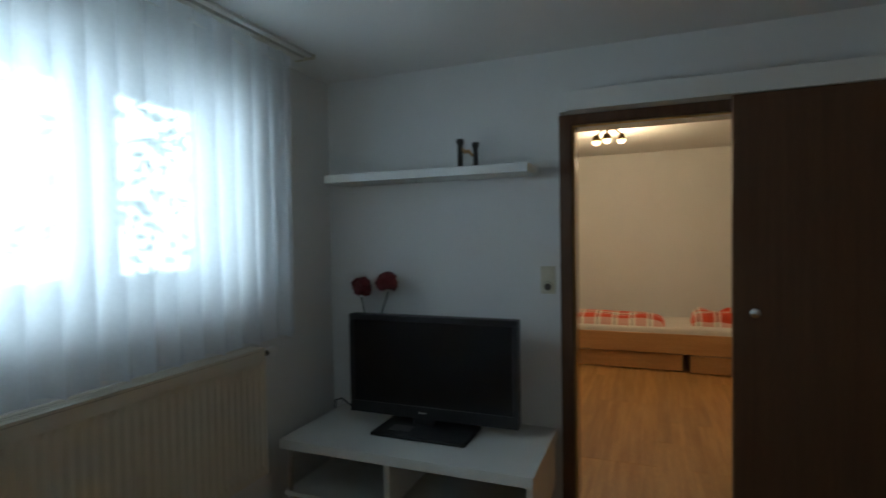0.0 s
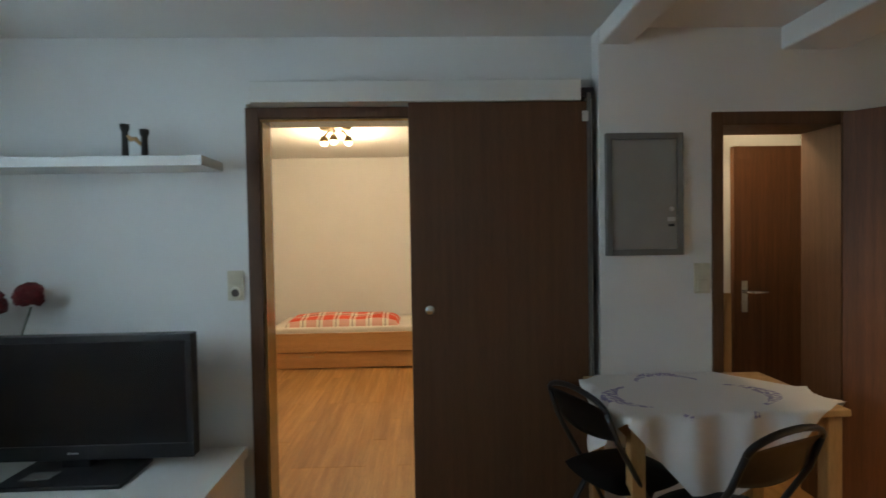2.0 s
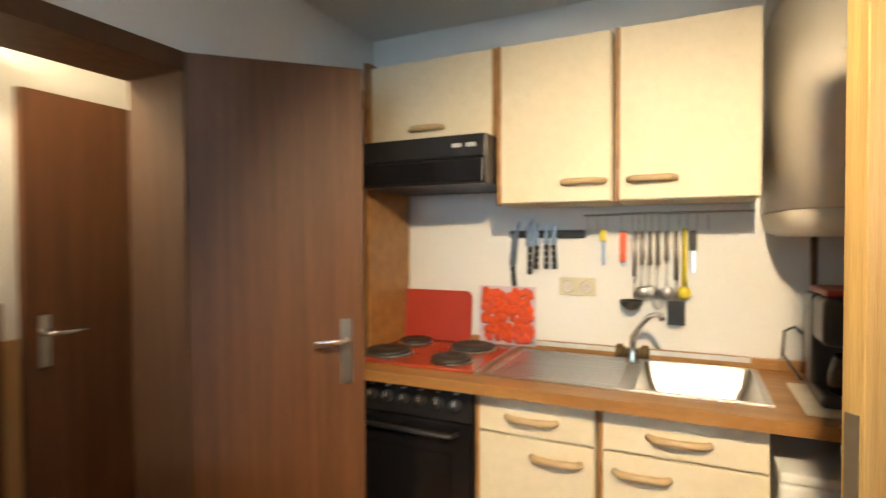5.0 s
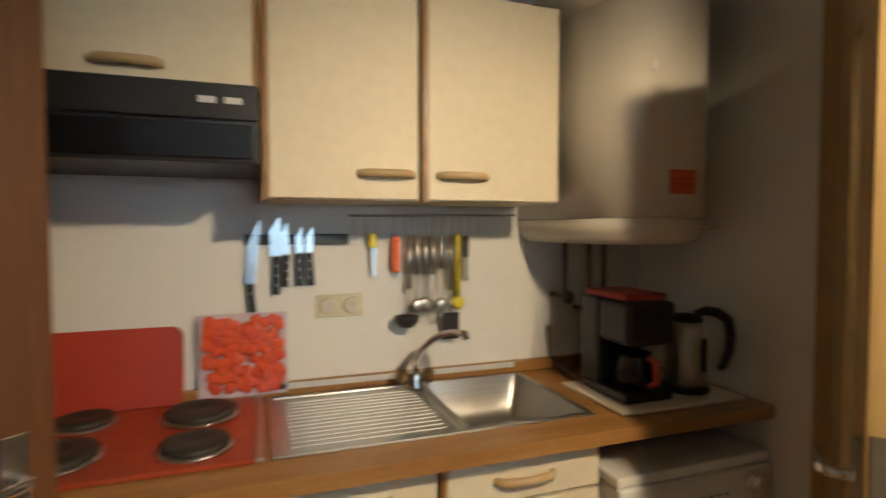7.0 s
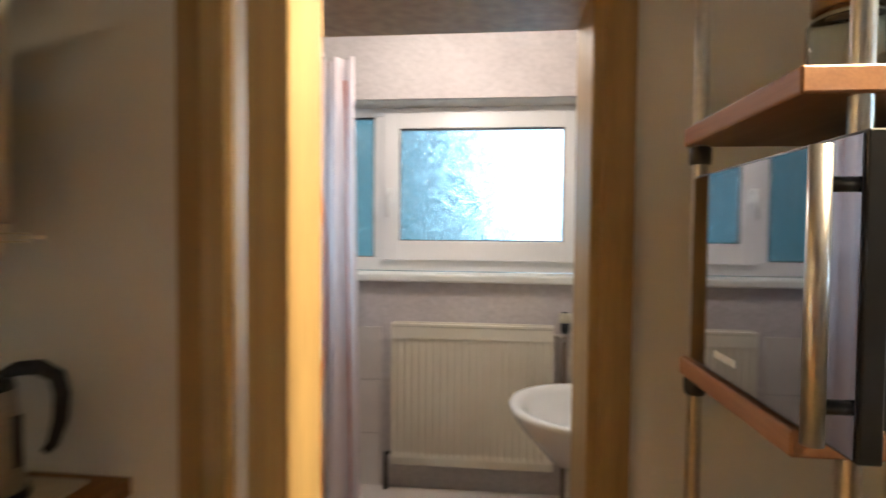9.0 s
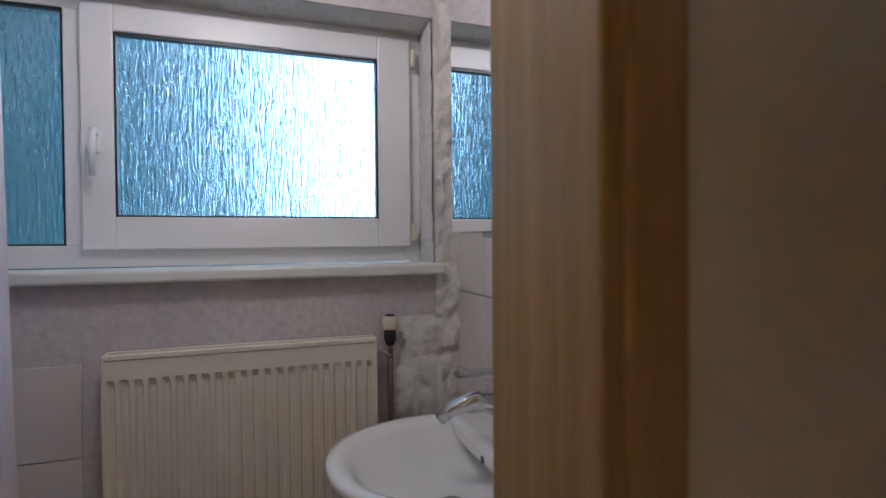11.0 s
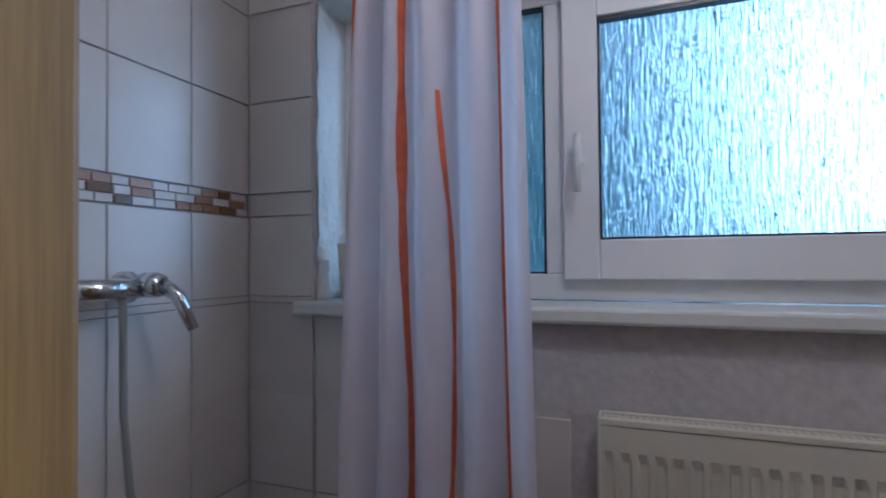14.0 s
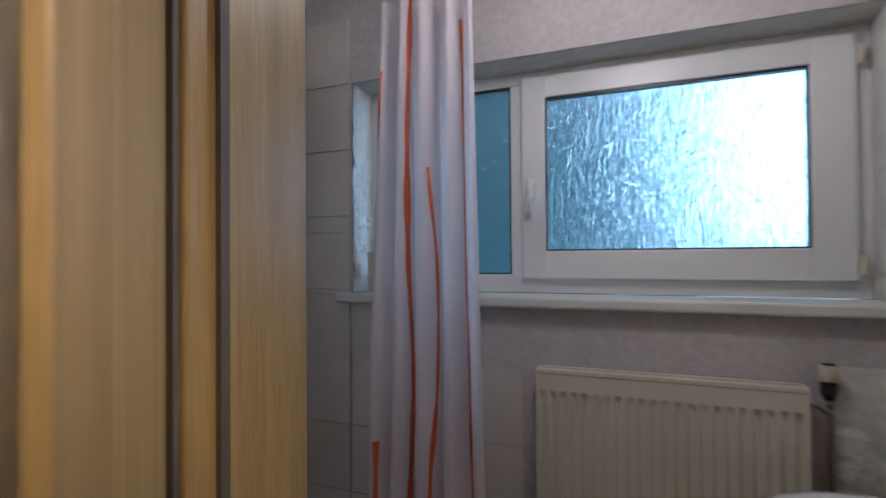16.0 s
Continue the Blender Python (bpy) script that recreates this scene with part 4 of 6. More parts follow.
def cloth_fn(u, v):
    s, t = (u - 0.5) * 2 * CH, (v - 0.5) * 2 * CH
    x = TC.x + s * math.cos(CA) - t * math.sin(CA)
    y = TC.y + s * math.sin(CA) + t * math.cos(CA)
    ox = max(1.475 - x, x - 2.37, 0.0)
    oy = max(2.26 - y, y - 2.85, 0.0)
    over = ox + oy
    z = TC.z + 0.0025 * noise.noise(Vector((x * 9, y * 9, 0)))
    if over > 0:
        if ox:
            x = (1.472 if x < TC.x else 2.373) - math.copysign(1, TC.x - x) * (0.012 + 0.10 * ox + 0.02 * math.sin(y * 30))
        if oy:
            y = (2.257 if y < TC.y else 2.853) - math.copysign(1, TC.y - y) * (0.012 + 0.06 * oy + 0.015 * math.sin(x * 30)) if y < TC.y else min(y, 2.853)
        z = TC.z - over * 0.95 + 0.004
    return (x - TC.x, y - TC.y, z - TC.z)


tc = part("tablecloth", sheet(cloth_fn, 64, 64), CLOTH)
tc.location = TC
tagged(tc, "white tablecloth with blue-violet embroidery laid diagonally over the table", "tablecloth")


def folding_chair():
    c = thing("folding_chair", "black folding chair with a padded vinyl seat and back", "chair", "chairs at the table")
    for s in (-1, 1):
        part("front_leg", tube([(0.20 * s, -0.20, 0), (0.20 * s, 0.02, 0.40), (0.195 * s, 0.16, 0.64), (0.185 * s, 0.205, 0.76)], 0.011), BLACKP, c)
        part("rear_leg", tube([(0.17 * s, 0.26, 0), (0.17 * s, 0.05, 0.30), (0.17 * s, -0.06, 0.44)], 0.011), BLACKP, c)
    part("back_hoop", tube([(0.185 * math.cos(k / 12 * math.pi), 0.205 + 0.022 * math.sin(k / 12 * math.pi), 0.76 + 0.06 * math.sin(k / 12 * math.pi)) for k in range(13)], 0.012), BLACKP, c)
    part("crossbar", tube([(-0.20, -0.165, 0.06), (0.20, -0.165, 0.06)], 0.008), BLACKP, c)
    part("crossbar", tube([(-0.17, 0.225, 0.05), (0.17, 0.225, 0.05)], 0.008), BLACKP, c)
    bm = bmesh.new()
    g = []
    for i in range(17):
        row = []
        for j in range(17):
            u, v = i / 8 - 1, j / 8 - 1
            r = max(abs(u), abs(v))
            uu = u * math.sqrt(1 - 0.32 * v * v)
            vv = v * math.sqrt(1 - 0.32 * u * u)
            row.append(bm.verts.new((uu * 0.21, -0.03 + vv * 0.205, 0.425 + 0.028 * (1 - r ** 4))))
        g.append(row)
    for i in range(16):
        for j in range(16):
            bm.faces.new((g[i][j], g[i + 1][j], g[i + 1][j + 1], g[i][j + 1])).smooth = True
    bmesh.ops.solidify(bm, geom=bm.faces[:], thickness=0.02)
    part("seat", bm, LEATHER, c)

    def back(u, v):
        s = (u - 0.5) * 2
        z = 0.625 + 0.165 * v * (1 - 0.10 * s * s) + 0.02 * s * s * (1 - v)
        return (s * 0.185, 0.155 + 0.06 * v + 0.022 * (1 - s * s) - 0.012 * math.sin(math.pi * v), z)
    part("backrest", sheet(back, 16, 8, 0.022), LEATHER, c)
    return c


chair = folding_chair()
chair.matrix_basis = pose(1.775, 2.10, 0, 0, 0, -158)
copy_thing(chair, pose(1.52, 2.50, 0, 0, 0, 111))

# ---- bedroom ----
bed = thing("bed", "beech bed with a white mattress and drawers below", "bed", at=(0.2, 6.5, 0))
part("side_rail", box(-1.03, 6.07, 0.195, 1.68, 6.10, 0.40, 0.004), BEECH, bed)
part("headboard", box(-1.06, 6.07, 0.05, -1.03, 6.96, 0.42, 0.004), BEECH, bed)
part("slatted_base", box(-1.02, 6.10, 0.25, 1.68, 6.95, 0.33), BEECH, bed)
part("mattress", box(-1.01, 6.11, 0.331, 1.66, 6.94, 0.46, 0.03, 3), SHEET, bed)
for x0, x1, y in ((-1.02, 0.58, 6.09), (0.65, 1.66, 6.04)):
    dr = part("drawer", box(x0, y, 0.015, x1, 6.6, 0.185, 0.004), BEECH, bed)
    part("drawer_lip", box(x0 + 0.35, y - 0.008, 0.135, x0 + 0.50, y - 0.001, 0.15, 0.002), HANDLE, dr)


def folded_quilt(name, label, x0, y0, x1, y1, z0, hgt, seed):
    def fn(u, v):
        s, t = u * 2 - 1, v * 2 - 1
        e = (1 - s ** 6) * (1 - t ** 6)
        z = z0 + hgt * max(e, 0) ** 0.4 * (0.85 + 0.35 * noise.noise(Vector((u * 4, v * 3, seed))))
        return (s * (x1 - x0) / 2, t * (y1 - y0) / 2, z - z0)
    o = part(name, sheet(fn, 30, 20), PLAID)
    o.location = ((x0 + x1) / 2, (y0 + y1) / 2, z0)
    return tagged(o, label, "bedding")


folded_quilt("folded_quilt", "red and white plaid quilt folded on the bed", -0.86, 6.14, 0.42, 6.62, 0.455, 0.13, 1)
folded_quilt("plaid_pillow", "red and white plaid pillow on the bed", 0.68, 6.28, 1.30, 6.72, 0.455, 0.17, 5)


def spot_lamp(name, label, x, y, heads):
    s = thing(name, label, "lamp", at=(x, y, CZ))
    part("plate", lathe([(0.002, -0.03), (0.10, -0.03), (0.14, -0.02), (0.145, 0.0)], (x, y, CZ), 24), BRONZE, s)
    for dx, dy in heads:
        part("arm", tube([(x + dx * 0.5, y + dy * 0.5, CZ - 0.03), (x + dx, y + dy, CZ - 0.09)], 0.008), BRONZE, s)
        sd_ = part("shade", lathe([(0.022, 0.0), (0.030, -0.02), (0.042, -0.055), (0.040, -0.056), (0.026, -0.02)], (x + dx, y + dy, CZ - 0.085), 16), BRONZE, s)
        part("bulb", lathe([(0.012, 0.0), (0.034, -0.03), (0.036, -0.05), (0.024, -0.07), (0.002, -0.078)], (x + dx, y + dy, CZ - 0.10), 14), BULB, sd_, "glowing bulb")
    return s


spot_lamp("ceiling_lamp", "bronze ceiling lamp with three lit bulbs", -0.08, 5.15, ((-0.10, -0.02), (0.0, -0.10), (0.12, -0.03)))

# ---- hall ----
for k, (x, y, hh) in enumerate(((2.44, 3.50, 1.24), (2.53, 3.535, 1.19), (2.60, 3.57, 1.05))):
    b = thing("wooden_board", "brown wooden board leaning in the hall", "board", "boards in the hall", at=(x, y, 0))
    part("board", box(x - 0.06, y, 0, x + 0.06, y + 0.02, hh, 0.003), MAHOG if k < 2 else PINE, b)
hl = thing("hall_lamp", "small lit wall lamp in the hall", "lamp", at=(2.52, 3.56, 2.0))
part("base", box(2.47, 3.585, 2.0, 2.57, 3.619, 2.10, 0.006), BRONZE, hl)
part("shade", lathe([(0.03, 0), (0.055, 0.02), (0.06, 0.10), (0.055, 0.10), (0.028, 0.01)], (2.52, 3.52, 2.0), 16), IVORY, hl)

# ---- kitchen ----
KX, KF = 3.953, 3.37


def bow_handle(parent, x, y, z, length=0.17):
    bm = bmesh.new()
    add_tube(bm, [(x, y - length / 2, z), (x - 0.022, y - length / 2 + 0.02, z), (x - 0.030, y, z), (x - 0.022, y + length / 2 - 0.02, z), (x, y + length / 2, z)], [0.011, 0.013, 0.012, 0.013, 0.011], 10)
    part("handle", bm, HANDLE, parent, "beige bow handle")


wt = tagged(part("worktop", boxes((3.30, 0.502, 0.86, KX, 1.1255, 0.90), (3.30, 1.4995, 0.86, KX, 2.655, 0.90), (3.30, 1.1255, 0.86, 3.4345, 1.4995, 0.90), (3.886, 1.1255, 0.86, KX, 1.4995, 0.90), bevel=0.0), HONEY), "honey wood kitchen worktop with a rounded front edge", "worktop")
part("upstand", box(3.925, 0.502, 0.902, KX, 2.655, 0.945, 0.004), HONEY, wt)
part("trim_strip", box(3.918, 1.12, 0.925, 3.924, 2.0, 0.944), SILVER, wt, "shiny metal trim strip")

ov = thing("oven", "black built-in oven with a row of knobs", "oven", at=(3.6, 2.37, 0))
part("body", box(KF + 0.02, 2.06, 0.10, KX, 2.645, 0.855), BLACKP, ov)
part("control_panel", box(KF - 0.004, 2.06, 0.725, KF + 0.019, 2.645, 0.85, 0.004), BLACKP, ov)
od = part("door", box(KF - 0.006, 2.065, 0.17, KF + 0.019, 2.64, 0.72, 0.005), SCREEN, ov)
part("handle", tube([(KF - 0.007, 2.12, 0.68), (KF - 0.04, 2.13, 0.68), (KF - 0.04, 2.575, 0.68), (KF - 0.007, 2.585, 0.68)], 0.009), BLACKP, od)
part("window", box(KF - 0.009, 2.15, 0.30, KF - 0.0065, 2.555, 0.60, 0.0), SCREEN, od)
for k in range(6):
    y = 2.125 + k * 0.074
    kn = part("knob", lathe([(0.024, 0), (0.022, -0.018), (0.017, -0.022), (0.002, -0.023)], (KF - 0.005, y, 0.79), 16, "x"), BLACKP, ov)
    part("mark", box(KF - 0.0302, y - 0.0015, 0.79, KF - 0.0285, y + 0.0015, 0.81), SILVER, kn)
    part("print", box(KF - 0.0055, y - 0.010, 0.828, KF - 0.0045, y + 0.010, 0.833), SILVER, ov)
part("plinth", box(KF - 0.004, 2.06, 0.115, KF + 0.018, 2.645, 0.165), LACQ, ov, "white strip under the oven")

for y0, y1, first in ((1.62, 2.052, True), (1.115, 1.612, False)):
    b = thing("base_cabinet", "cream kitchen base cabinet with wood-edged fronts", "cabinet", "base cabinets", at=(3.6, (y0 + y1) / 2, 0))
    part("body", box(KF + 0.02, y0, 0.10, KX, y1, 0.855 if first else 0.74), CREAM, b)
    part("plinth", box(KF + 0.05, y0, 0, KF + 0.065, y1, 0.10), GRILL, b)
    dr = part("drawer_front", box(KF, y0 + 0.004, 0.715, KF + 0.019, y1 - 0.018, 0.845, 0.002), CREAM, b)
    bow_handle(dr, KF, (y0 + y1) / 2, 0.775, 0.18)
    dd = part("door", box(KF, y0 + 0.004, 0.115, KF + 0.019, y1 - 0.018, 0.705, 0.002), CREAM, b)
    bow_handle(dd, KF, y0 + 0.13 if first else y1 - 0.14, 0.645, 0.17)
    part("wood_edge", box(KF + 0.001, y1 - 0.016, 0.11, KF + 0.019, y1 - 0.002, 0.85, 0.002), HONEY, b)

hob = thing("cooktop", "red glazed electric cooktop with four black iron plates", "cooktop", at=(3.68, 2.37, 0.90))
part("plate", box(3.41, 2.072, 0.9005, 3.91, 2.64, 0.912, 0.003), HOBRED, hob)
part("steel_edge", box(3.41, 2.052, 0.9005, 3.91, 2.071, 0.914, 0.003), STEEL, hob)
for x, y, r in ((3.81, 2.53, 0.075), (3.56, 2.53, 0.098), (3.78, 2.225, 0.098), (3.53, 2.215, 0.082)):
    hp = part("hotplate", lathe([(0.002, 0.0225), (0.03, 0.0225), (0.032, 0.024), (r - 0.012, 0.024), (r - 0.008, 0.022), (r, 0.020), (r, 0.002)], (x, y, 0.912), 36), IRON, hob)
    part("rim", lathe([(r + 0.001, 0.008), (r + 0.007, 0.005), (r + 0.008, 0.001)], (x, y, 0.912), 36), STEEL, hp)

bdr = thing("cutting_board", "red plastic cutting board with a white grip, leaning on the wall", "cutting board", at=(3.9, 2.48, 0.91))
bb = box(-0.006, -0.205, 0, 0.006, 0.205, 0.245, 0.0)
es = [e for e in bb.edges if abs(e.verts[0].co.x - e.verts[1].co.x) > 0.005]
bmesh.ops.bevel(bb, geom=es, offset=0.035, segments=5, affect="EDGES", profile=0.5)
bb.transform(pose(3.905, 2.49, 0.914, 0, 6, 0))
part("board", bb, REDP, bdr)
part("grip", box(3.900, 2.655, 0.98, 3.909, 2.682, 1.09, 0.004), WHITEP, bdr)
tbd = thing("printed_glass_board", "square glass board printed with bright orange tomatoes", "cutting board", at=(3.9, 2.13, 0.91))
part("print", box(3.918, 1.97, 0.915, 3.924, 2.245, 1.19, 0.001), LILAC, tbd)
rng = random.Random(11)
bm = bmesh.new()
for k in range(150):
    yy, zz = rng.uniform(1.992, 2.222), rng.uniform(0.937, 1.168)
    yy = min(yy, 2.235 - (zz - 0.915) * 0.10)
    add_lathe(bm, [(0.001, -0.0025), (0.014, -0.002), (0.020, 0.0)], (3.9175 - 0.0006 * (k % 5), yy, zz), 10, "x")
tagged(part("tomato_pattern", bm, TOMATO, tbd), kind="stuff")

sk = thing("sink", "stainless steel sink with a ribbed drainer", "sink", at=(3.65, 1.56, 0.90))
part("rim", boxes((3.415, 1.10, 0.9005, 3.435, 2.035, 0.908), (3.885, 1.10, 0.9005, 3.905, 2.035, 0.908), (3.435, 1.10, 0.9005, 3.885, 1.125, 0.908), (3.435, 2.015, 0.9005, 3.885, 2.035, 0.908), (3.435, 1.50, 0.9005, 3.885, 1.53, 0.906), bevel=0.002), STEEL, sk)


def bowl(u, v):
    x, y = 3.435 + 0.45 * u, 1.125 + 0.375 * v
    e = min(u, 1 - u) * 0.45, min(v, 1 - v) * 0.375
    d = min(e)
    return (x, y, 0.9035 - 0.0 - min(d / 0.05, 1) ** 0.6 * 0.14)


part("bowl", sheet(bowl, 30, 30), STEEL, sk)
part("drainer", box(3.435, 1.53, 0.9005, 3.885, 2.015, 0.9025), STEEL, sk)
for k in range(13):
    x = 3.47 + k * 0.030
    part("rib", box(x, 1.56, 0.9026, x + 0.011, 1.98, 0.9052, 0.0), STEEL, sk)
part("drain", lathe([(0.002, 0.001), (0.035, 0.001), (0.038, 0.003)], (3.66, 1.31, 0.765), 18), CHROME, sk)
fc = thing("kitchen_faucet", "chrome two-handle faucet with a curved swivel spout", "faucet", at=(3.83, 1.545, 0.905))
part("body", lathe([(0.028, 0), (0.026, 0.01), (0.022, 0.02), (0.024, 0.05), (0.016, 0.065)], (3.83, 1.545, 0.908), 18), CHROME, fc)
sp = [(3.83, 1.545, 0.965)] + [(3.83 - 0.15 * (1 - math.cos(k * math.pi / 12)), 1.545 - 0.11 * (k / 6), 1.01 + 0.115 * math.sin(k * math.pi / 12)) for k in range(7)] + [(3.66, 1.43, 1.128), (3.655, 1.425, 1.108)]
part("spout", tube(sp, 0.011, 12), CHROME, fc)
for s in (-1, 1):
    part("handle", lathe([(0.014, 0), (0.018, 0.006 * s), (0.028, 0.014 * s), (0.027, 0.034 * s), (0.012, 0.040 * s)], (3.83, 1.545 + 0.026 * s, 0.952), 9, "y"), BRONZE, fc)

for y0, y1, hy in ((1.60, 2.045, 1.70), (1.12, 1.588, 1.46)):
    w = thing("wall_cabinet", "cream wall cabinet with a honey wood edge", "cabinet", "wall cabinets", at=(3.78, (y0 + y1) / 2, 1.55))
    part("body", box(3.62, y0, 1.55, KX, y1, 2.18), CREAM, w)
    wd = part("door", box(3.60, y0 + 0.003, 1.553, 3.619, y1 - 0.018, 2.178, 0.002), CREAM, w)
    bow_handle(wd, 3.60, hy, 1.627, 0.16)
    part("wood_edge", box(3.60, y1 - 0.016, 1.545, 3.622, y1 - 0.001, 2.182, 0.002), HONEY, w)
w = thing("wall_cabinet", "short cream wall cabinet above the cooker hood", "cabinet", "wall cabinets", at=(3.78, 2.39, 1.83))
part("body", box(3.62, 2.05, 1.83, KX, 2.64, 2.18), CREAM, w)
wd = part("door", box(3.60, 2.065, 1.833, 3.619, 2.64, 2.178, 0.002), CREAM, w)
bow_handle(wd, 3.60, 2.36, 1.885, 0.16)
part("wood_edge", box(3.60, 2.05, 1.83, 3.622, 2.064, 2.182, 0.002), HONEY, w)
part("side_board", box(3.58, 2.642, 0.90, KX, 2.665, 2.20, 0.002), HONEY, w, "honey wood side board")
structure("cabinet_top_board", box(3.58, 2.67, 2.08, KX, 2.858, 2.10), LACQ, "white filler board", "board")
hd = thing("cooker_hood", "black cooker hood under the cabinet", "hood", at=(3.72, 2.38, 1.62))
hb = box(3.50, 2.052, 1.63, KX, 2.64, 1.825, 0.004)
part("housing", hb, BLACKP, hd)
part("visor", box(3.485, 2.052, 1.735, 3.499, 2.64, 1.822, 0.003), BLACKP, hd)
part("lower_visor", box(3.49, 2.065, 1.64, 3.4985, 2.63, 1.725, 0.003), SCREEN, hd)
for y in (2.11, 2.17):
    part("switch", box(3.480, y - 0.02, 1.772, 3.4845, y + 0.02, 1.788, 0.002), SILVER, hd)

kr = thing("magnetic_knife_rail", "black magnetic knife rail on the wall", "knife rail", at=(3.945, 1.93, 1.43))
part("rail", box(3.938, 1.755, 1.412, KX, 2.10, 1.448, 0.004), BLACKP, kr)


def knife(y, top, mid, bottom, lean, wide):
    k = thing("kitchen_knife", "kitchen knife with a black riveted handle on the rail", "knife", "knives on the rail", at=(3.935, y, bottom))
    bm = bmesh.new()
    pts = [(0, 0), (wide, 0), (wide, (top - mid) * 0.6), (wide * 0.1, top - mid)]
    lo = [bm.verts.new((3.9345, y - wide / 2 + p + lean * q, mid + q)) for p, q in pts]
    hi = [bm.verts.new((3.9368, y - wide / 2 + p + lean * q, mid + q)) for p, q in pts]
    bm.faces.new(lo)
    bm.faces.new(list(reversed(hi)))
    for i in range(4):
        bm.faces.new((lo[i], hi[i], hi[(i + 1) % 4], lo[(i + 1) % 4]))
    part("blade", bm, BLADE, k)
    hm = box(-0.009, -0.012, bottom - mid, 0.009, 0.012, -0.001, 0.005)
    hm.transform(pose(3.9355, y, mid, -math.degrees(math.atan(lean)) * -1, 0, 0))
    hn = part("grip", hm, BLACKP, k)
    for q in (0.25, 0.5, 0.75):
        zz = mid + (bottom - mid) * q
        part("rivet", lathe([(0.001, -0.0105), (0.004, -0.0105), (0.004, -0.009)], (3.9355, y + lean * (zz - mid), zz), 8, "x"), SILVER, hn)


knife(2.085, 1.50, 1.285, 1.155, -0.10, 0.036)
knife(2.000, 1.51, 1.375, 1.245, 0.02, 0.040)
knife(1.968, 1.49, 1.38, 1.27, 0.05, 0.024)
knife(1.925, 1.475, 1.385, 1.272, 0.0, 0.026)
knife(1.893, 1.475, 1.385, 1.272, -0.05, 0.026)

ur = thing("utensil_rail", "thin steel hanging rail with hooks", "rail", at=(3.93, 1.43, 1.51))
part("bar", tube([(3.928, 1.11, 1.517), (3.928, 1.755, 1.512)], 0.005), STEEL, ur)
for y in (1.155, 1.43, 1.735):
    part("bracket", tube([(3.928, y, 1.515), (KX, y, 1.515)], 0.004, 6), STEEL, ur)
HY = [1.74, 1.70, 1.66, 1.60, 1.555, 1.53, 1.505, 1.48, 1.45, 1.415, 1.375, 1.345, 1.31, 1.27]
for y in HY:
    part("hook", tube([(3.926, y, 1.522), (3.917, y, 1.515), (3.920, y, 1.46), (3.915, y, 1.442), (3.908, y, 1.452)], 0.0022, 6), STEEL, ur)


def utensil(name, label, y, grip_mat, top, joint, end, head):
    u = thing(name, label, "utensil", "utensils on the rail", at=(3.915, y, end))
    if head == "peeler":
        part("grip", box(3.909, y - 0.014, joint, 3.921, y + 0.014, top, 0.005), grip_mat, u)
        part("blade", box(3.913, y - 0.010, end, 3.917, y + 0.004, joint - 0.001, 0.001), BLADE, u)
        return
    part("grip", tube([(3.915, y, top), (3.915, y, joint)], [0.008, 0.010], 8), grip_mat, u)
    part("shaft", tube([(3.915, y, joint), (3.915, y + 0.004, end + 0.05)], 0.0035, 8), STEEL, u)
    if head == "ladle":
        part("bowl", lathe([(0.002, -0.032), (0.026, -0.026), (0.043, -0.006), (0.046, 0.012), (0.042, 0.012), (0.036, -0.006)], (3.900, y + 0.012, end + 0.03), 18), BLACKP, u)
    elif head == "turner":
        part("blade", box(3.911, y - 0.034, end, 3.916, y + 0.034, end + 0.10, 0.002), BLACKP, u)
    elif head == "spoon":
        part("bowl", lathe([(0.002, -0.008), (0.018, -0.006), (0.027, 0.0), (0.018, 0.003), (0.002, 0.004)], (3.913, y, end + 0.035), 16, "x"), grip_mat if grip_mat is YELLOW else STEEL, u)
    elif head == "whisk":
        for k in range(6):
            an = k * math.pi / 6
            part("wire", tube([(3.915 + 0.024 * math.sin(q * math.pi / 6) * math.cos(an) * (1 if q < 7 else -1), y + 0.024 * math.sin(q * math.pi / 6) * math.sin(an), end + 0.05 + 0.045 * math.cos(q * math.pi / 6)) for q in range(13)], 0.0012, 5), STEEL, u)


utensil("scissors", "yellow-handled scissors on the rail", 1.675, YELLOW, 1.45, 1.40, 1.295, "peeler")
utensil("peeler", "orange-handled peeler hanging on the rail", 1.592, ORANGE, 1.44, 1.31, 1.295, "peeler")
utensil("ladle", "black ladle with a steel handle", 1.545, STEEL, 1.44, 1.25, 1.11, "ladle")
utensil("skimmer", "steel serving spoon on the rail", 1.515, STEEL, 1.44, 1.30, 1.15, "spoon")
utensil("serving_spoon", "steel serving spoon on the rail", 1.485, STEEL, 1.44, 1.30, 1.155, "spoon")
utensil("whisk", "small wire whisk on the rail", 1.455, STEEL, 1.44, 1.30, 1.11, "whisk")
utensil("potato_masher", "steel potato masher on the rail", 1.42, STEEL, 1.44, 1.32, 1.15, "spoon")
utensil("turner", "black plastic turner with a steel handle", 1.385, STEEL, 1.44, 1.24, 1.055, "turner")
utensil("spoon", "long yellow plastic spoon", 1.355, YELLOW, 1.45, 1.22, 1.155, "spoon")
utensil("corkscrew", "dark corkscrew hanging on the rail", 1.325, IRON, 1.44, 1.36, 1.27, "peeler")

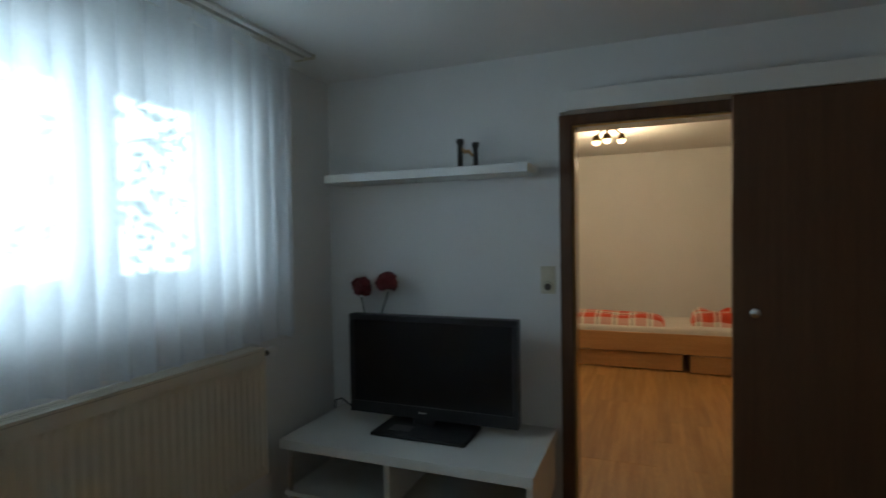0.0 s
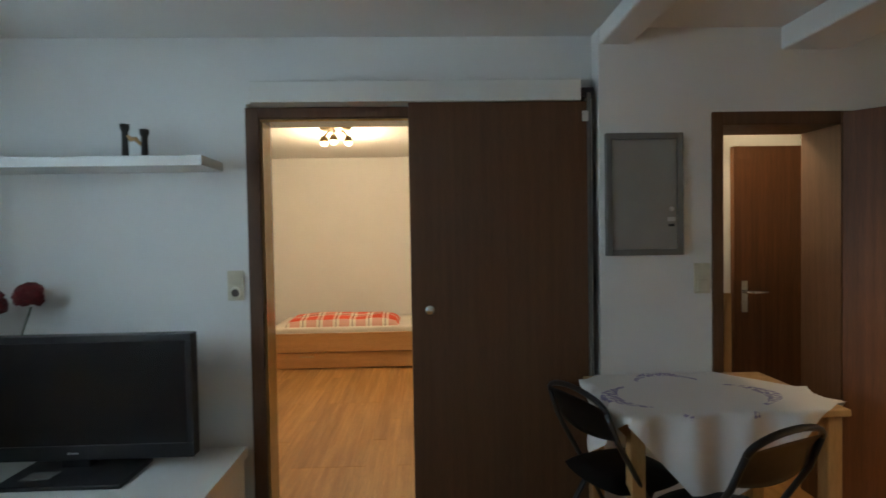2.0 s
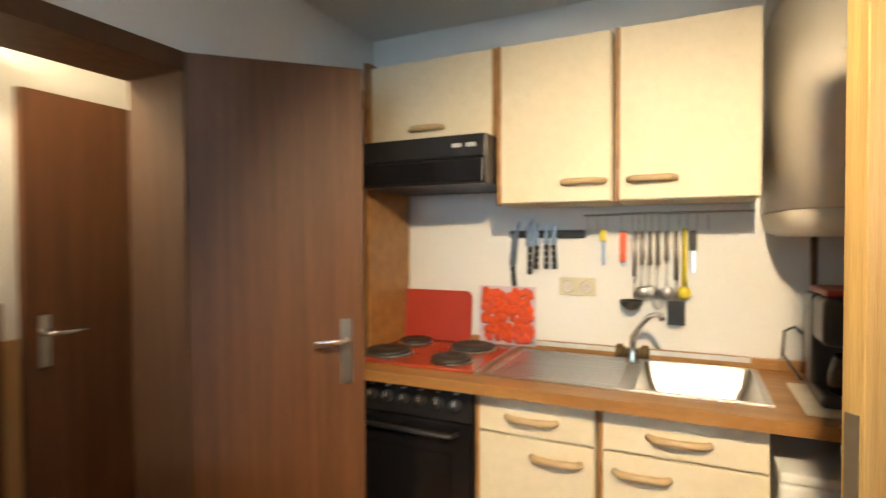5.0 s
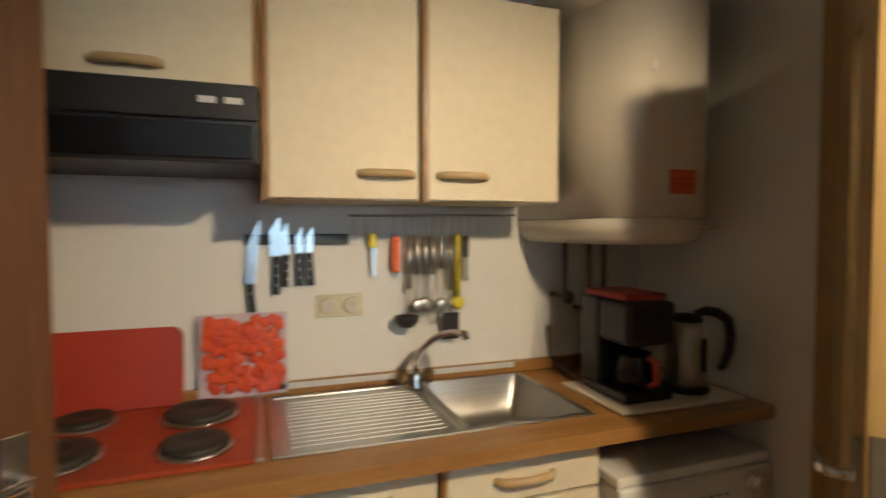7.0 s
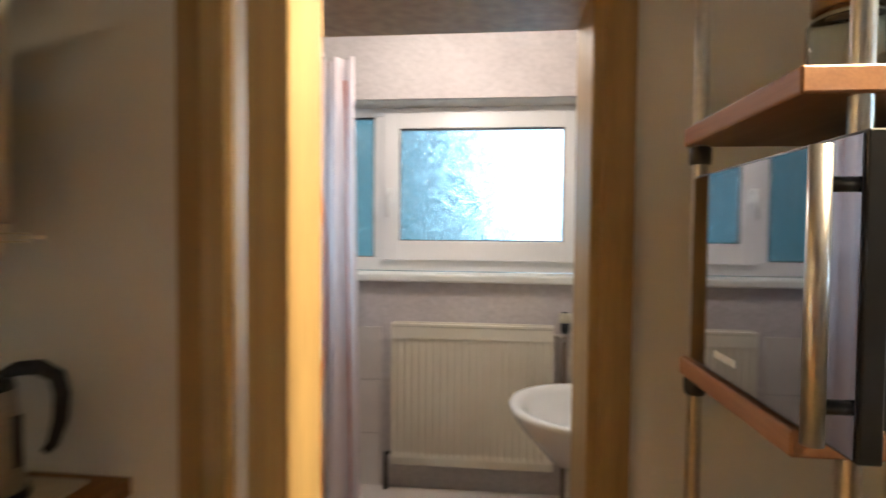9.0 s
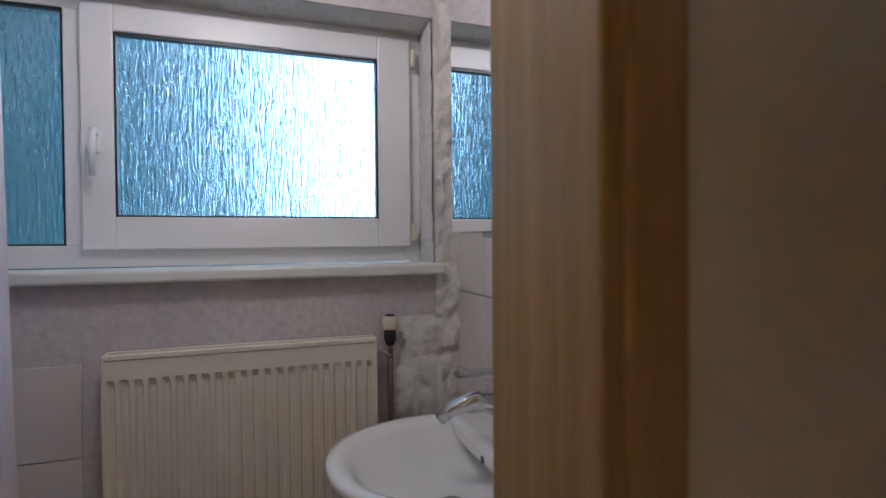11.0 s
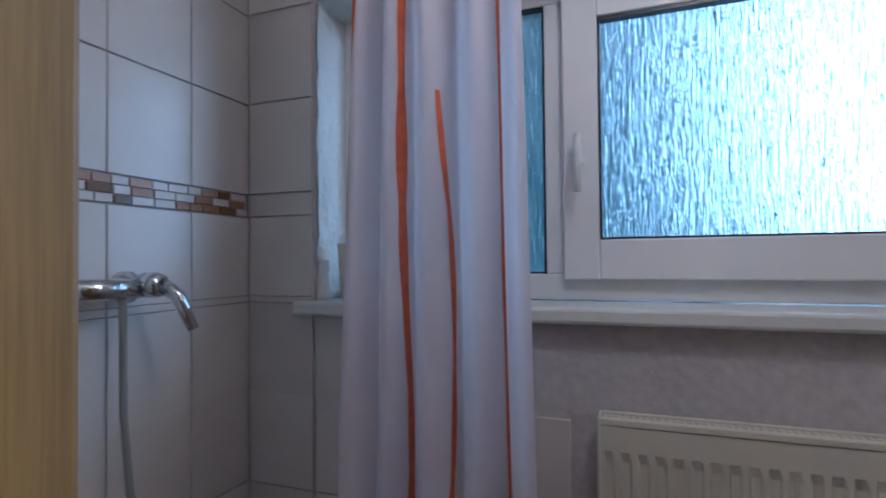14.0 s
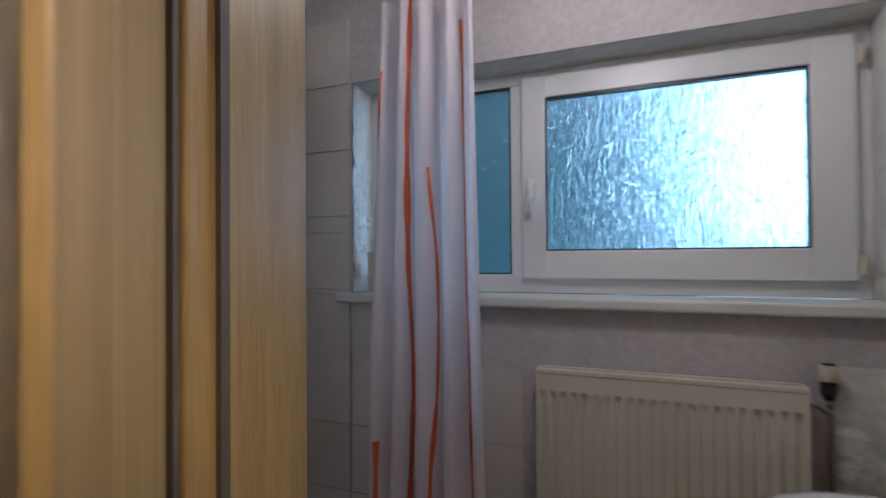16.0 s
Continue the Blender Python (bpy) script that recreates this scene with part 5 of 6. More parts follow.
so = thing("double_socket", "ivory double wall socket", "socket", at=(KX, 1.79, 1.196))
part("frame", box(3.944, 1.708, 1.156, KX, 1.870, 1.237, 0.003), IVORY, so)
for y in (1.748, 1.830):
    part("socket", lathe([(0.021, -0.016), (0.026, -0.016), (0.030, -0.010)], (KX, y, 1.196), 20, "x"), IVORY, so)
    # flat greyer disc stands in for the shade inside each socket
    part("well_shade", lathe([(0.001, -0.0162), (0.019, -0.0165)], (KX, y, 1.196), 18, "x"), STAIN, so)

# water heater in the corner
bo = thing("water_heater", "cream wall-hung water heater with a rounded front", "water heater", at=(3.7, 0.82, 1.42))


def heater_profile(grow):
    out = []
    cx, cy = 3.953, 0.855
    for k in range(25):
        an = math.pi * (0.5 + k / 24)
        c, s = math.cos(an), math.sin(an)
        out.append((cx + (0.59 + grow) * math.copysign(abs(c) ** 0.55, c), cy + (0.235 + grow) * math.copysign(abs(s) ** 0.55, s)))
    return out


def heater_shell(levels):
    bm = bmesh.new()
    rings = [[bm.verts.new((x, y, z)) for x, y in heater_profile(gw)] for z, gw in levels]
    for p_, q_ in zip(rings, rings[1:]):
        for k in range(24):
            bm.faces.new((p_[k], p_[k + 1], q_[k + 1], q_[k])).smooth = True
    bm.faces.new(rings[0])
    bm.faces.new(list(reversed(rings[-1])))
    return bm


part("shell", heater_shell([(1.50, 0.0), (2.16, 0.0)]), BOILER, bo)
part("top_cap", heater_shell([(2.162, -0.002), (2.28, -0.004), (2.32, -0.03), (2.335, -0.08)]), BOILER, bo)
part("bottom_cap", heater_shell([(1.415, -0.06), (1.432, -0.018), (1.498, -0.002)]), BOILER, bo)
part("energy_label", box(3.361, 0.785, 1.572, 3.3635, 0.882, 1.645), ORANGE, bo, "square orange sticker")
part("label_line", boxes((3.3600, 0.795, 1.60, 3.3608, 0.872, 1.604), (3.3600, 0.805, 1.615, 3.3608, 0.865, 1.618)), REDP, bo)
part("indicator", box(3.359, 0.935, 1.935, 3.3635, 0.955, 1.965, 0.002), WHITEP, bo)
part("control_print", boxes((3.366, 0.70, 1.462, 3.370, 0.90, 1.465), (3.366, 0.70, 1.478, 3.370, 0.90, 1.481), (3.366, 0.665, 1.468, 3.370, 0.685, 1.475), (3.366, 0.70, 1.468, 3.370, 0.72, 1.475)), IVORY, bo)
for y, zl in ((0.93, 1.20), (0.82, 1.14), (0.75, 1.20)):
    pp = thing("water_pipe", "grey water pipe below the heater", "pipe", "heater pipes", at=(3.85, y, zl))
    part("pipe", tube([(3.86, y, 1.42), (3.86, y, zl), (KX, y, zl)], 0.011), RUST, pp)
    part("valve_wheel", lathe([(0.008, 0), (0.026, -0.006), (0.026, -0.018), (0.008, -0.022)], (3.848, y, zl), 12, "x"), IRON, pp)

tr = tagged(part("tray", box(3.37, 0.545, 0.9015, 3.72, 1.03, 0.912, 0.004), CUPM), "patterned tray under the coffee maker and kettle", "tray")
cm = thing("coffee_maker", "black drip coffee maker with a red lid and glass jug", "coffee maker", at=(3.55, 0.90, 0.913))
part("base", box(3.42, 0.80, 0.913, 3.66, 0.985, 0.945, 0.012), BLACKP, cm)
part("column", box(3.57, 0.80, 0.945, 3.67, 0.985, 1.235, 0.012), BLACKP, cm)
part("filter_housing", box(3.41, 0.80, 1.095, 3.57, 0.985, 1.235, 0.02, 3), BLACKP, cm)
part("lid", box(3.44, 0.81, 1.236, 3.66, 0.975, 1.258, 0.008), REDP, cm, "dark red lid")
jug = part("jug", lathe([(0.045, 0.0), (0.062, 0.01), (0.066, 0.06), (0.055, 0.10), (0.050, 0.115), (0.047, 0.115), (0.060, 0.06), (0.040, 0.006)], (3.49, 0.893, 0.946), 22), SCREEN, cm, "dark glass jug")
part("jug_handle", tube([(3.43, 0.893, 1.055), (3.395, 0.893, 1.05), (3.39, 0.893, 0.985), (3.425, 0.893, 0.965)], 0.011), REDP, jug, "red jug handle")
kt = thing("kettle", "brushed steel electric kettle with a black handle", "kettle", at=(3.50, 0.64, 0.913))
part("base", lathe([(0.072, 0), (0.078, 0.006), (0.074, 0.022)], (3.50, 0.675, 0.913), 26), BLACKP, kt)
part("body", lathe([(0.068, 0.0), (0.071, 0.01), (0.060, 0.17), (0.055, 0.215)], (3.50, 0.675, 0.936), 28), STEEL, kt)
part("lid", lathe([(0.056, 0), (0.050, 0.018), (0.002, 0.026)], (3.50, 0.675, 1.152), 24), BLACKP, kt)
part("handle", tube([(3.49, 0.65, 1.172), (3.475, 0.62, 1.185), (3.455, 0.585, 1.180), (3.437, 0.558, 1.155), (3.432, 0.55, 1.11), (3.435, 0.552, 1.05), (3.443, 0.565, 1.0), (3.45, 0.58, 0.985)], [0.012, 0.016, 0.018, 0.018, 0.017, 0.016, 0.013, 0.010]), BLACKP, kt)
part("level_strip", box(3.428, 0.655, 0.99, 3.434, 0.675, 1.10, 0.002), BLACKP, kt)
cb = thing("cable", "black power cable by the coffee maker", "cable", at=(3.85, 1.0, 0.91))
part("cord", tube([(3.70, 0.99, 0.93), (3.80, 1.03, 0.99), (3.84, 1.02, 1.07), (3.90, 0.98, 1.08), (3.95, 0.95, 1.05)], 0.005, 8), BLACKP, cb)

wm = thing("washing_machine", "white front-loading washing machine under the worktop", "washing machine", at=(3.6, 0.80, 0))
part("cabinet", box(3.32, 0.515, 0.01, 3.90, 1.10, 0.72, 0.01), LACQ, wm)
part("top", box(3.305, 0.512, 0.721, 3.90, 1.102, 0.752, 0.008), LACQ, wm)
cp = part("control_panel", box(3.296, 0.513, 0.60, 3.319, 1.101, 0.720, 0.008), LACQ, wm)
part("dial", lathe([(0.030, 0), (0.027, -0.022), (0.002, -0.024)], (3.2955, 0.60, 0.665), 20, "x"), LACQ, cp)
for k in range(6):
    part("button", box(3.291, 0.70 + k * 0.03, 0.645, 3.2955, 0.715 + k * 0.03, 0.655, 0.001), WHITEBAR, cp)
part("logo", box(3.2945, 0.985, 0.672, 3.2958, 1.05, 0.682), WHITEBAR, cp)
pt_ = part("porthole_ring", lathe([(0.13, 0.002), (0.155, -0.012), (0.185, -0.016), (0.20, 0.0)], (3.3195, 0.80, 0.375), 36, "x"), WHITEP, wm)
part("porthole_glass", lathe([(0.002, -0.03), (0.07, -0.022), (0.13, -0.004)], (3.3195, 0.80, 0.375), 30, "x"), SCREEN, pt_, "dark porthole glass")

# rack with a microwave at the end of the partition
rk = thing("storage_rack", "steel tube rack with wooden shelves", "rack", at=(1.94, 0.98, 0))
for y, xf in ((0.735, 2.105), (1.055, 2.06)):
    part("frame_loop", tube([(1.79, y, 0), (1.79, y, 1.90)] + [(1.79 + 0.07 * (1 - math.cos(k * math.pi / 12)), y, 1.90 + 0.07 * math.sin(k * math.pi / 12)) for k in range(1, 7)] + [(xf - 0.07 + 0.07 * math.sin(k * math.pi / 12), y, 1.90 + 0.07 * math.cos(k * math.pi / 12)) for k in range(7)] + [(xf, y, 0)], 0.012), STEEL, rk)
for z in (0.18, 0.72, 1.27, 1.655):
    s_ = part("shelf", box(1.765, 0.722, z - 0.018, 2.128, 1.07, z + 0.012, 0.003), SHELFW, rk)
    for y in (0.735,):
        part("clip", lathe([(0.016, 0), (0.018, 0.008), (0.018, 0.026), (0.014, 0.03)], (2.105, y, z - 0.05), 12), BLACKP, s_)
mw = thing("microwave", "microwave oven with a dark mirrored door and steel bar handle", "microwave", at=(1.95, 0.98, 1.283))
part("housing", box(1.82, 0.765, 1.284, 2.10, 1.07, 1.585, 0.006), BLACKP, mw)
md = part("door", box(2.101, 0.765, 1.286, 2.122, 1.165, 1.583, 0.002), BLACKP, mw)
part("mirror_glass", box(2.1225, 0.768, 1.290, 2.1245, 1.162, 1.579), DARKMIR, md, "dark mirrored glass")
part("handle", tube([(2.155, 1.155, 1.30), (2.155, 1.155, 1.57)], 0.010, 12), STEEL, md, "brushed steel bar handle")
for z in (1.335, 1.535):
    part("handle_post", tube([(2.125, 1.155, z), (2.155, 1.155, z)], 0.007), BLACKP, md)
part("logo", boxes((2.1246, 0.86, 1.312, 2.1252, 0.93, 1.322)), SILVER, md)
jr = thing("glass_jar", "glass jar on the top shelf", "jar", at=(1.98, 0.95, 1.668))
part("jar", lathe([(0.04, 0), (0.045, 0.01), (0.045, 0.09), (0.036, 0.105), (0.034, 0.105), (0.042, 0.088), (0.041, 0.012)], (2.0, 0.93, 1.668), 20), GLASS, jr)
part("lid", lathe([(0.038, 0.106), (0.040, 0.108), (0.040, 0.128), (0.037, 0.13)], (2.0, 0.93, 1.668), 20), BRONZE, jr)

# spotlight that lights the kitchen
ks = thing("kitchen_spotlight", "bronze ceiling spotlight by the partition", "lamp", at=(1.66, 1.2, 2.365))
part("plate", lathe([(0.002, -0.02), (0.05, -0.02), (0.055, 0.0)], (1.66, 1.2, 2.365), 18), BRONZE, ks)
part("arm", tube([(1.66, 1.2, 2.345), (1.66, 1.2, 2.31)], 0.008), BRONZE, ks)
part("shade", lathe([(0.02, 0.03), (0.03, 0.025), (0.032, 0.0), (0.030, 0.0), (0.018, 0.024)], (1.66, 1.2, 2.285), 16), BRONZE, ks)

# ---- bathroom ----
br = panel_radiator("radiator", "cream steel panel radiator with a top grille", (2.19, -0.745, 0.433), 0.715, 0.63, 0.065, 0.0325)
rv = thing("radiator_valve", "cream thermostat valve on a dark pipe", "valve", at=(2.13, -0.70, 0.3))
part("pipe", tube([(2.135, -0.715, 0.30), (2.135, -0.715, 1.03)], 0.008), RUST, rv)
part("elbow", tube([(2.135, -0.715, 1.01), (2.16, -0.715, 1.03), (2.186, -0.715, 1.035)], 0.010), STEEL, rv)
part("collar", lathe([(0.013, 0), (0.020, 0.02), (0.019, 0.045), (0.016, 0.048)], (2.135, -0.715, 1.045), 16), BLACKP, rv)
part("head", lathe([(0.021, 0), (0.025, 0.004), (0.025, 0.036), (0.021, 0.042), (0.017, 0.042)], (2.135, -0.715, 1.094), 18), IVORY, rv)
part("cap", lathe([(0.016, 0), (0.012, 0.004)], (2.135, -0.715, 1.137), 14), BLACKP, rv)
lv = thing("radiator_lockshield", "small dark valve at the radiator foot", "valve", at=(2.92, -0.70, 0.45))
part("valve", tube([(2.912, -0.715, 0.47), (2.94, -0.715, 0.47), (2.94, -0.715, 0.30)], 0.010), IRON, lv)

bs = thing("washbasin", "white oval ceramic washbasin on the wall", "washbasin", at=(2.1, -0.30, 0.70))


def basin_pt(r, an, z):
    """Oval basin with a flat back along the wall."""
    c, s = math.cos(an), math.sin(an)
    x = 2.09 + 0.30 * r * c
    x = max(x, BX0 + 0.012 + 0.04 * (1 - r))
    return (x, -0.26 + 0.275 * r * math.copysign(abs(s) ** 0.9, s), z)


bm = bmesh.new()
prof = [(r, z + 0.03) for r, z in [(0.20, 0.60), (0.55, 0.66), (0.86, 0.765), (0.985, 0.825), (1.0, 0.838), (0.985, 0.846), (0.93, 0.848), (0.86, 0.842), (0.80, 0.825), (0.66, 0.765), (0.40, 0.73), (0.12, 0.72)]]
rings = [[bm.verts.new(basin_pt(r, 2 * math.pi * k / 56, z)) for k in range(56)] for r, z in prof]
for p_, q_ in zip(rings, rings[1:]):
    for k in range(56):
        bm.faces.new((p_[k], p_[(k + 1) % 56], q_[(k + 1) % 56], q_[k])).smooth = True
bm.faces.new(rings[0])
bm.faces.new(rings[-1])
part("bowl", bm, CERAMIC, bs)
part("back_deck", box(BX0 + 0.002, -0.50, 0.82, 2.02, -0.02, 0.880, 0.02, 3), CERAMIC, bs)
part("overflow", lathe([(0.001, 0.001), (0.010, 0.001), (0.010, 0.003)], (2.022, -0.255, 0.845), 12, "x"), BLACKP, bs)
part("drain", lathe([(0.002, 0.004), (0.028, 0.004), (0.030, 0.0)], (2.10, -0.26, 0.752), 18), CHROME, bs)
bt = thing("basin_tap", "chrome single-lever basin mixer tap", "tap", at=(1.965, -0.255, 0.881))
part("body", lathe([(0.030, 0), (0.029, 0.005), (0.027, 0.012), (0.027, 0.135), (0.022, 0.142)], (1.965, -0.255, 0.881), 22), CHROME, bt)
part("spout", tube([(1.97, -0.257, 0.975), (2.03, -0.280, 0.985), (2.085, -0.30, 0.960), (2.112, -0.31, 0.935)], [0.024, 0.023, 0.019, 0.015], 14), CHROME, bt)
part("lever", box(1.94, -0.29, 1.042, 2.085, -0.245, 1.058, 0.007), CHROME, bt)
part("cap", lathe([(0.025, 0), (0.028, 0.008), (0.026, 0.020)], (1.965, -0.255, 1.024), 20), CHROME, bt)

mc = thing("mirror_cabinet", "cream bathroom mirror cabinet with wood edges", "mirror cabinet", at=(1.97, -0.12, 1.39))
part("body", box(BX0 + 0.001, -0.365, 1.392, 2.038, 0.13, 2.05, 0.003), CREAM, mc)
mdr = part("mirror_door", box(2.039, -0.365, 1.388, 2.052, -0.028, 2.05), CREAM, mc)
part("mirror", box(2.0525, -0.363, 1.390, 2.0545, -0.030, 2.048), MIRROR, mdr, "worn silver mirror")
part("wood_edge", box(2.039, -0.026, 1.386, 2.060, -0.004, 2.05, 0.003), OAK, mc)
part("door", box(2.039, -0.002, 1.388, 2.055, 0.13, 2.05, 0.002), CREAM, mc)
part("light_fitting", box(1.95, -0.30, 1.376, 2.0, -0.22, 1.391, 0.003), WHITEP, mc)

# shower
mx = thing("shower_mixer", "chrome wall shower mixer with a lever", "mixer tap", at=(3.80, -0.30, 1.35))
for y in (-0.215, -0.365):
    part("rosette", lathe([(0.034, 0), (0.033, -0.014), (0.020, -0.024), (0.018, -0.05)], (3.845, y, 1.352), 20, "x"), CHROME, mx)
part("body", tube([(3.785, -0.20, 1.352), (3.785, -0.38, 1.352)], 0.021, 16), CHROME, mx)
part("cartridge", lathe([(0.026, 0), (0.027, -0.03), (0.022, -0.045), (0.002, -0.048)], (3.785, -0.365, 1.357), 18, "x"), CHROME, mx)
part("lever", tube([(3.745, -0.368, 1.36), (3.715, -0.382, 1.335), (3.69, -0.40, 1.265)], [0.016, 0.015, 0.011], 12), CHROME, mx)
sr = thing("shower_rail", "chrome riser rail for the hand shower", "shower rail", at=(3.81, -0.12, 1.4))
part("rail", tube([(3.80, -0.15, 1.42), (3.80, -0.15, 2.10)], 0.010), CHROME, sr)
for z in (1.42, 2.08):
    part("bracket", lathe([(0.020, 0.0), (0.022, -0.02), (0.020, -0.058), (0.004, -0.064)], (3.845, -0.15, z), 16, "x"), CHROME, sr)
sh_ = thing("hand_shower", "chrome hand shower head on the riser rail", "shower head", at=(3.76, -0.15, 2.0))
part("handle", tube([(3.79, -0.15, 1.98), (3.76, -0.16, 2.05), (3.71, -0.17, 2.10)], [0.011, 0.013, 0.016], 12), CHROME, sh_)
part("head", lathe([(0.012, 0.03), (0.034, 0.016), (0.042, 0.0), (0.040, -0.006), (0.002, -0.008)], (3.69, -0.172, 2.095), 20), GREYM, sh_)
hs = thing("shower_hose", "grey shower hose hanging from the mixer", "hose", at=(3.78, -0.31, 0.5))
part("hose", tube([(3.785, -0.315, 1.332), (3.783, -0.315, 1.25), (3.775, -0.31, 1.10), (3.77, -0.32, 0.95), (3.765, -0.355, 0.82), (3.76, -0.40, 0.70), (3.76, -0.44, 0.55)], 0.0075, 10), GREYM, hs)

sc = thing("shower_curtain", "white shower curtain with wavy orange stripes", "curtain", at=(3.13, -0.36, 0.2))


def shower_fn(u, v):
    top = 2.16
    z = top + (0.15 - top) * v
    lo, hi = 3.275 + 0.06 * v, 2.995 - 0.03 * min(v * 1.2, 1)
    x = lo + (hi - lo) * u
    ph = u * 4.5 * 2 * math.pi + 0.8 * math.sin(u * 5)
    y = -0.36 + (0.022 + 0.022 * v) * math.sin(ph) + 0.02 * noise.noise(Vector((u * 4, v * 3, 9)))
    return (x + 0.012 * math.cos(ph) * v, y, z)


part("cloth", sheet(shower_fn, 90, 40), SHOWERC, sc)


def ribbon(u0, v0, v1, wob, width, seed):
    def fn(a_, b_):
        v = v0 + (v1 - v0) * b_
        uu = u0 + wob * math.sin(v * 11 + seed) + wob * 0.6 * noise.noise(Vector((v * 6, seed, 0)))
        wd = width * (0.45 + 0.75 * abs(noise.noise(Vector((v * 9, seed, 4)))))
        p_ = Vector(shower_fn(uu + (a_ - 0.5) * wd, v))
        return (p_.x, p_.y + 0.004, p_.z)
    return sheet(fn, 4, 70)


for u0, v0, v1, wob, wd, sd_ in ((0.03, 0.10, 0.35, 0.02, 0.03, 1), (0.32, 0.0, 1.0, 0.013, 0.046, 2), (0.55, 0.24, 1.0, 0.024, 0.028, 3), (0.85, 0.04, 1.0, 0.007, 0.040, 5), (0.05, 0.62, 1.0, 0.02, 0.03, 7)):
    part("stripe", ribbon(u0, v0, v1, wob, wd, sd_), STRIPE, sc, "wavy orange stripe")
scr = thing("shower_curtain_rod", "white shower curtain rod under the ceiling", "curtain rod", at=(3.1, -0.2, 2.19))
part("rod", tube([(3.15, BYS + 0.02, 2.185), (3.15, BYN - 0.01, 2.185)], 0.011), WHITEP, scr)
for k in range(4):
    part("ring", tube([(3.15 + 0.02 * math.cos(q * math.pi / 6), -0.30 - 0.03 * k, 2.175 + 0.022 * math.sin(q * math.pi / 6)) for q in range(13)], 0.002, 5), WHITEP, scr)
cu = tagged(part("paper_cup", lathe([(0.028, 0), (0.032, 0.004), (0.042, 0.15), (0.040, 0.15), (0.029, 0.006)], (3.545, -0.80, 1.2985), 20), CUPM), "cream cup standing on the window sill", "cup")
bl = thing("bath_ceiling_lamp", "round white glass ceiling lamp", "lamp", at=(2.62, -0.1, CZ))
part("base", lathe([(0.10, -0.02), (0.13, -0.018), (0.13, 0)], (2.62, -0.1, CZ), 24), WHITEP, bl)
part("shade", lathe([(0.002, -0.09), (0.07, -0.08), (0.12, -0.05), (0.128, -0.021), (0.10, -0.021)], (2.62, -0.1, CZ), 26), WHITEP, bl)

# ---- pieces of walls and floors ----


def shared_box(name, sx, sy, sz, mat, bevel):
    return mesh_of(name, box(-sx / 2, -sy / 2, -sz / 2, sx / 2, sy / 2, sz / 2, bevel, 1), mat)


def piece(name, me, parent, at):
    ob = new(name, me)
    ob.parent = parent
    ob.location = at
    return ob


TWD, THT, J = 0.219, 0.2515, 0.003
west = bpy.data.objects["wall_bath_west"]
east = bpy.data.objects["wall_bath_east"]
south = bpy.data.objects["wall_bath_south"]
tile_x = shared_box("tile", 0.008, TWD - J, THT - J, TILE, 0.0012)
zs = [1.205 + THT * (k + 0.5) for k in range(-4, 5)]
for k in range(5):
    y = -0.637 + TWD * k
    if y + TWD / 2 < BYN + 0.02:
        for z in zs:
            if z < CZ:
                piece("tile", tile_x, west, (BX0 - 0.004, y, z))
tile_low = shared_box("tile", 0.008, TWD - J, 0.244, TILE, 0.0012)
tile_mid = shared_box("tile", 0.008, TWD - J, 0.214, TILE, 0.0012)
band = shared_box("tile", 0.008, TWD - J, 0.016, TILE, 0.001)
ROWS = [(0.17, tile_x), (0.42, tile_x), (0.672, tile_x), (0.923, tile_x), (1.168, tile_low), (1.300, band), (1.417, tile_mid), (1.715, tile_x), (1.968, tile_x), (2.221, tile_x)]
for k in range(5):
    y = -0.660 + 0.2195 * k
    for z, me in ROWS:
        piece("tile", me, east, (BX1 + 0.004, y, z))
mos = [shared_box("mosaic", 0.008, w - 0.003, 0.0175, MOSAIC, 0.0008) for w in (0.042, 0.058)]
rng = random.Random(3)
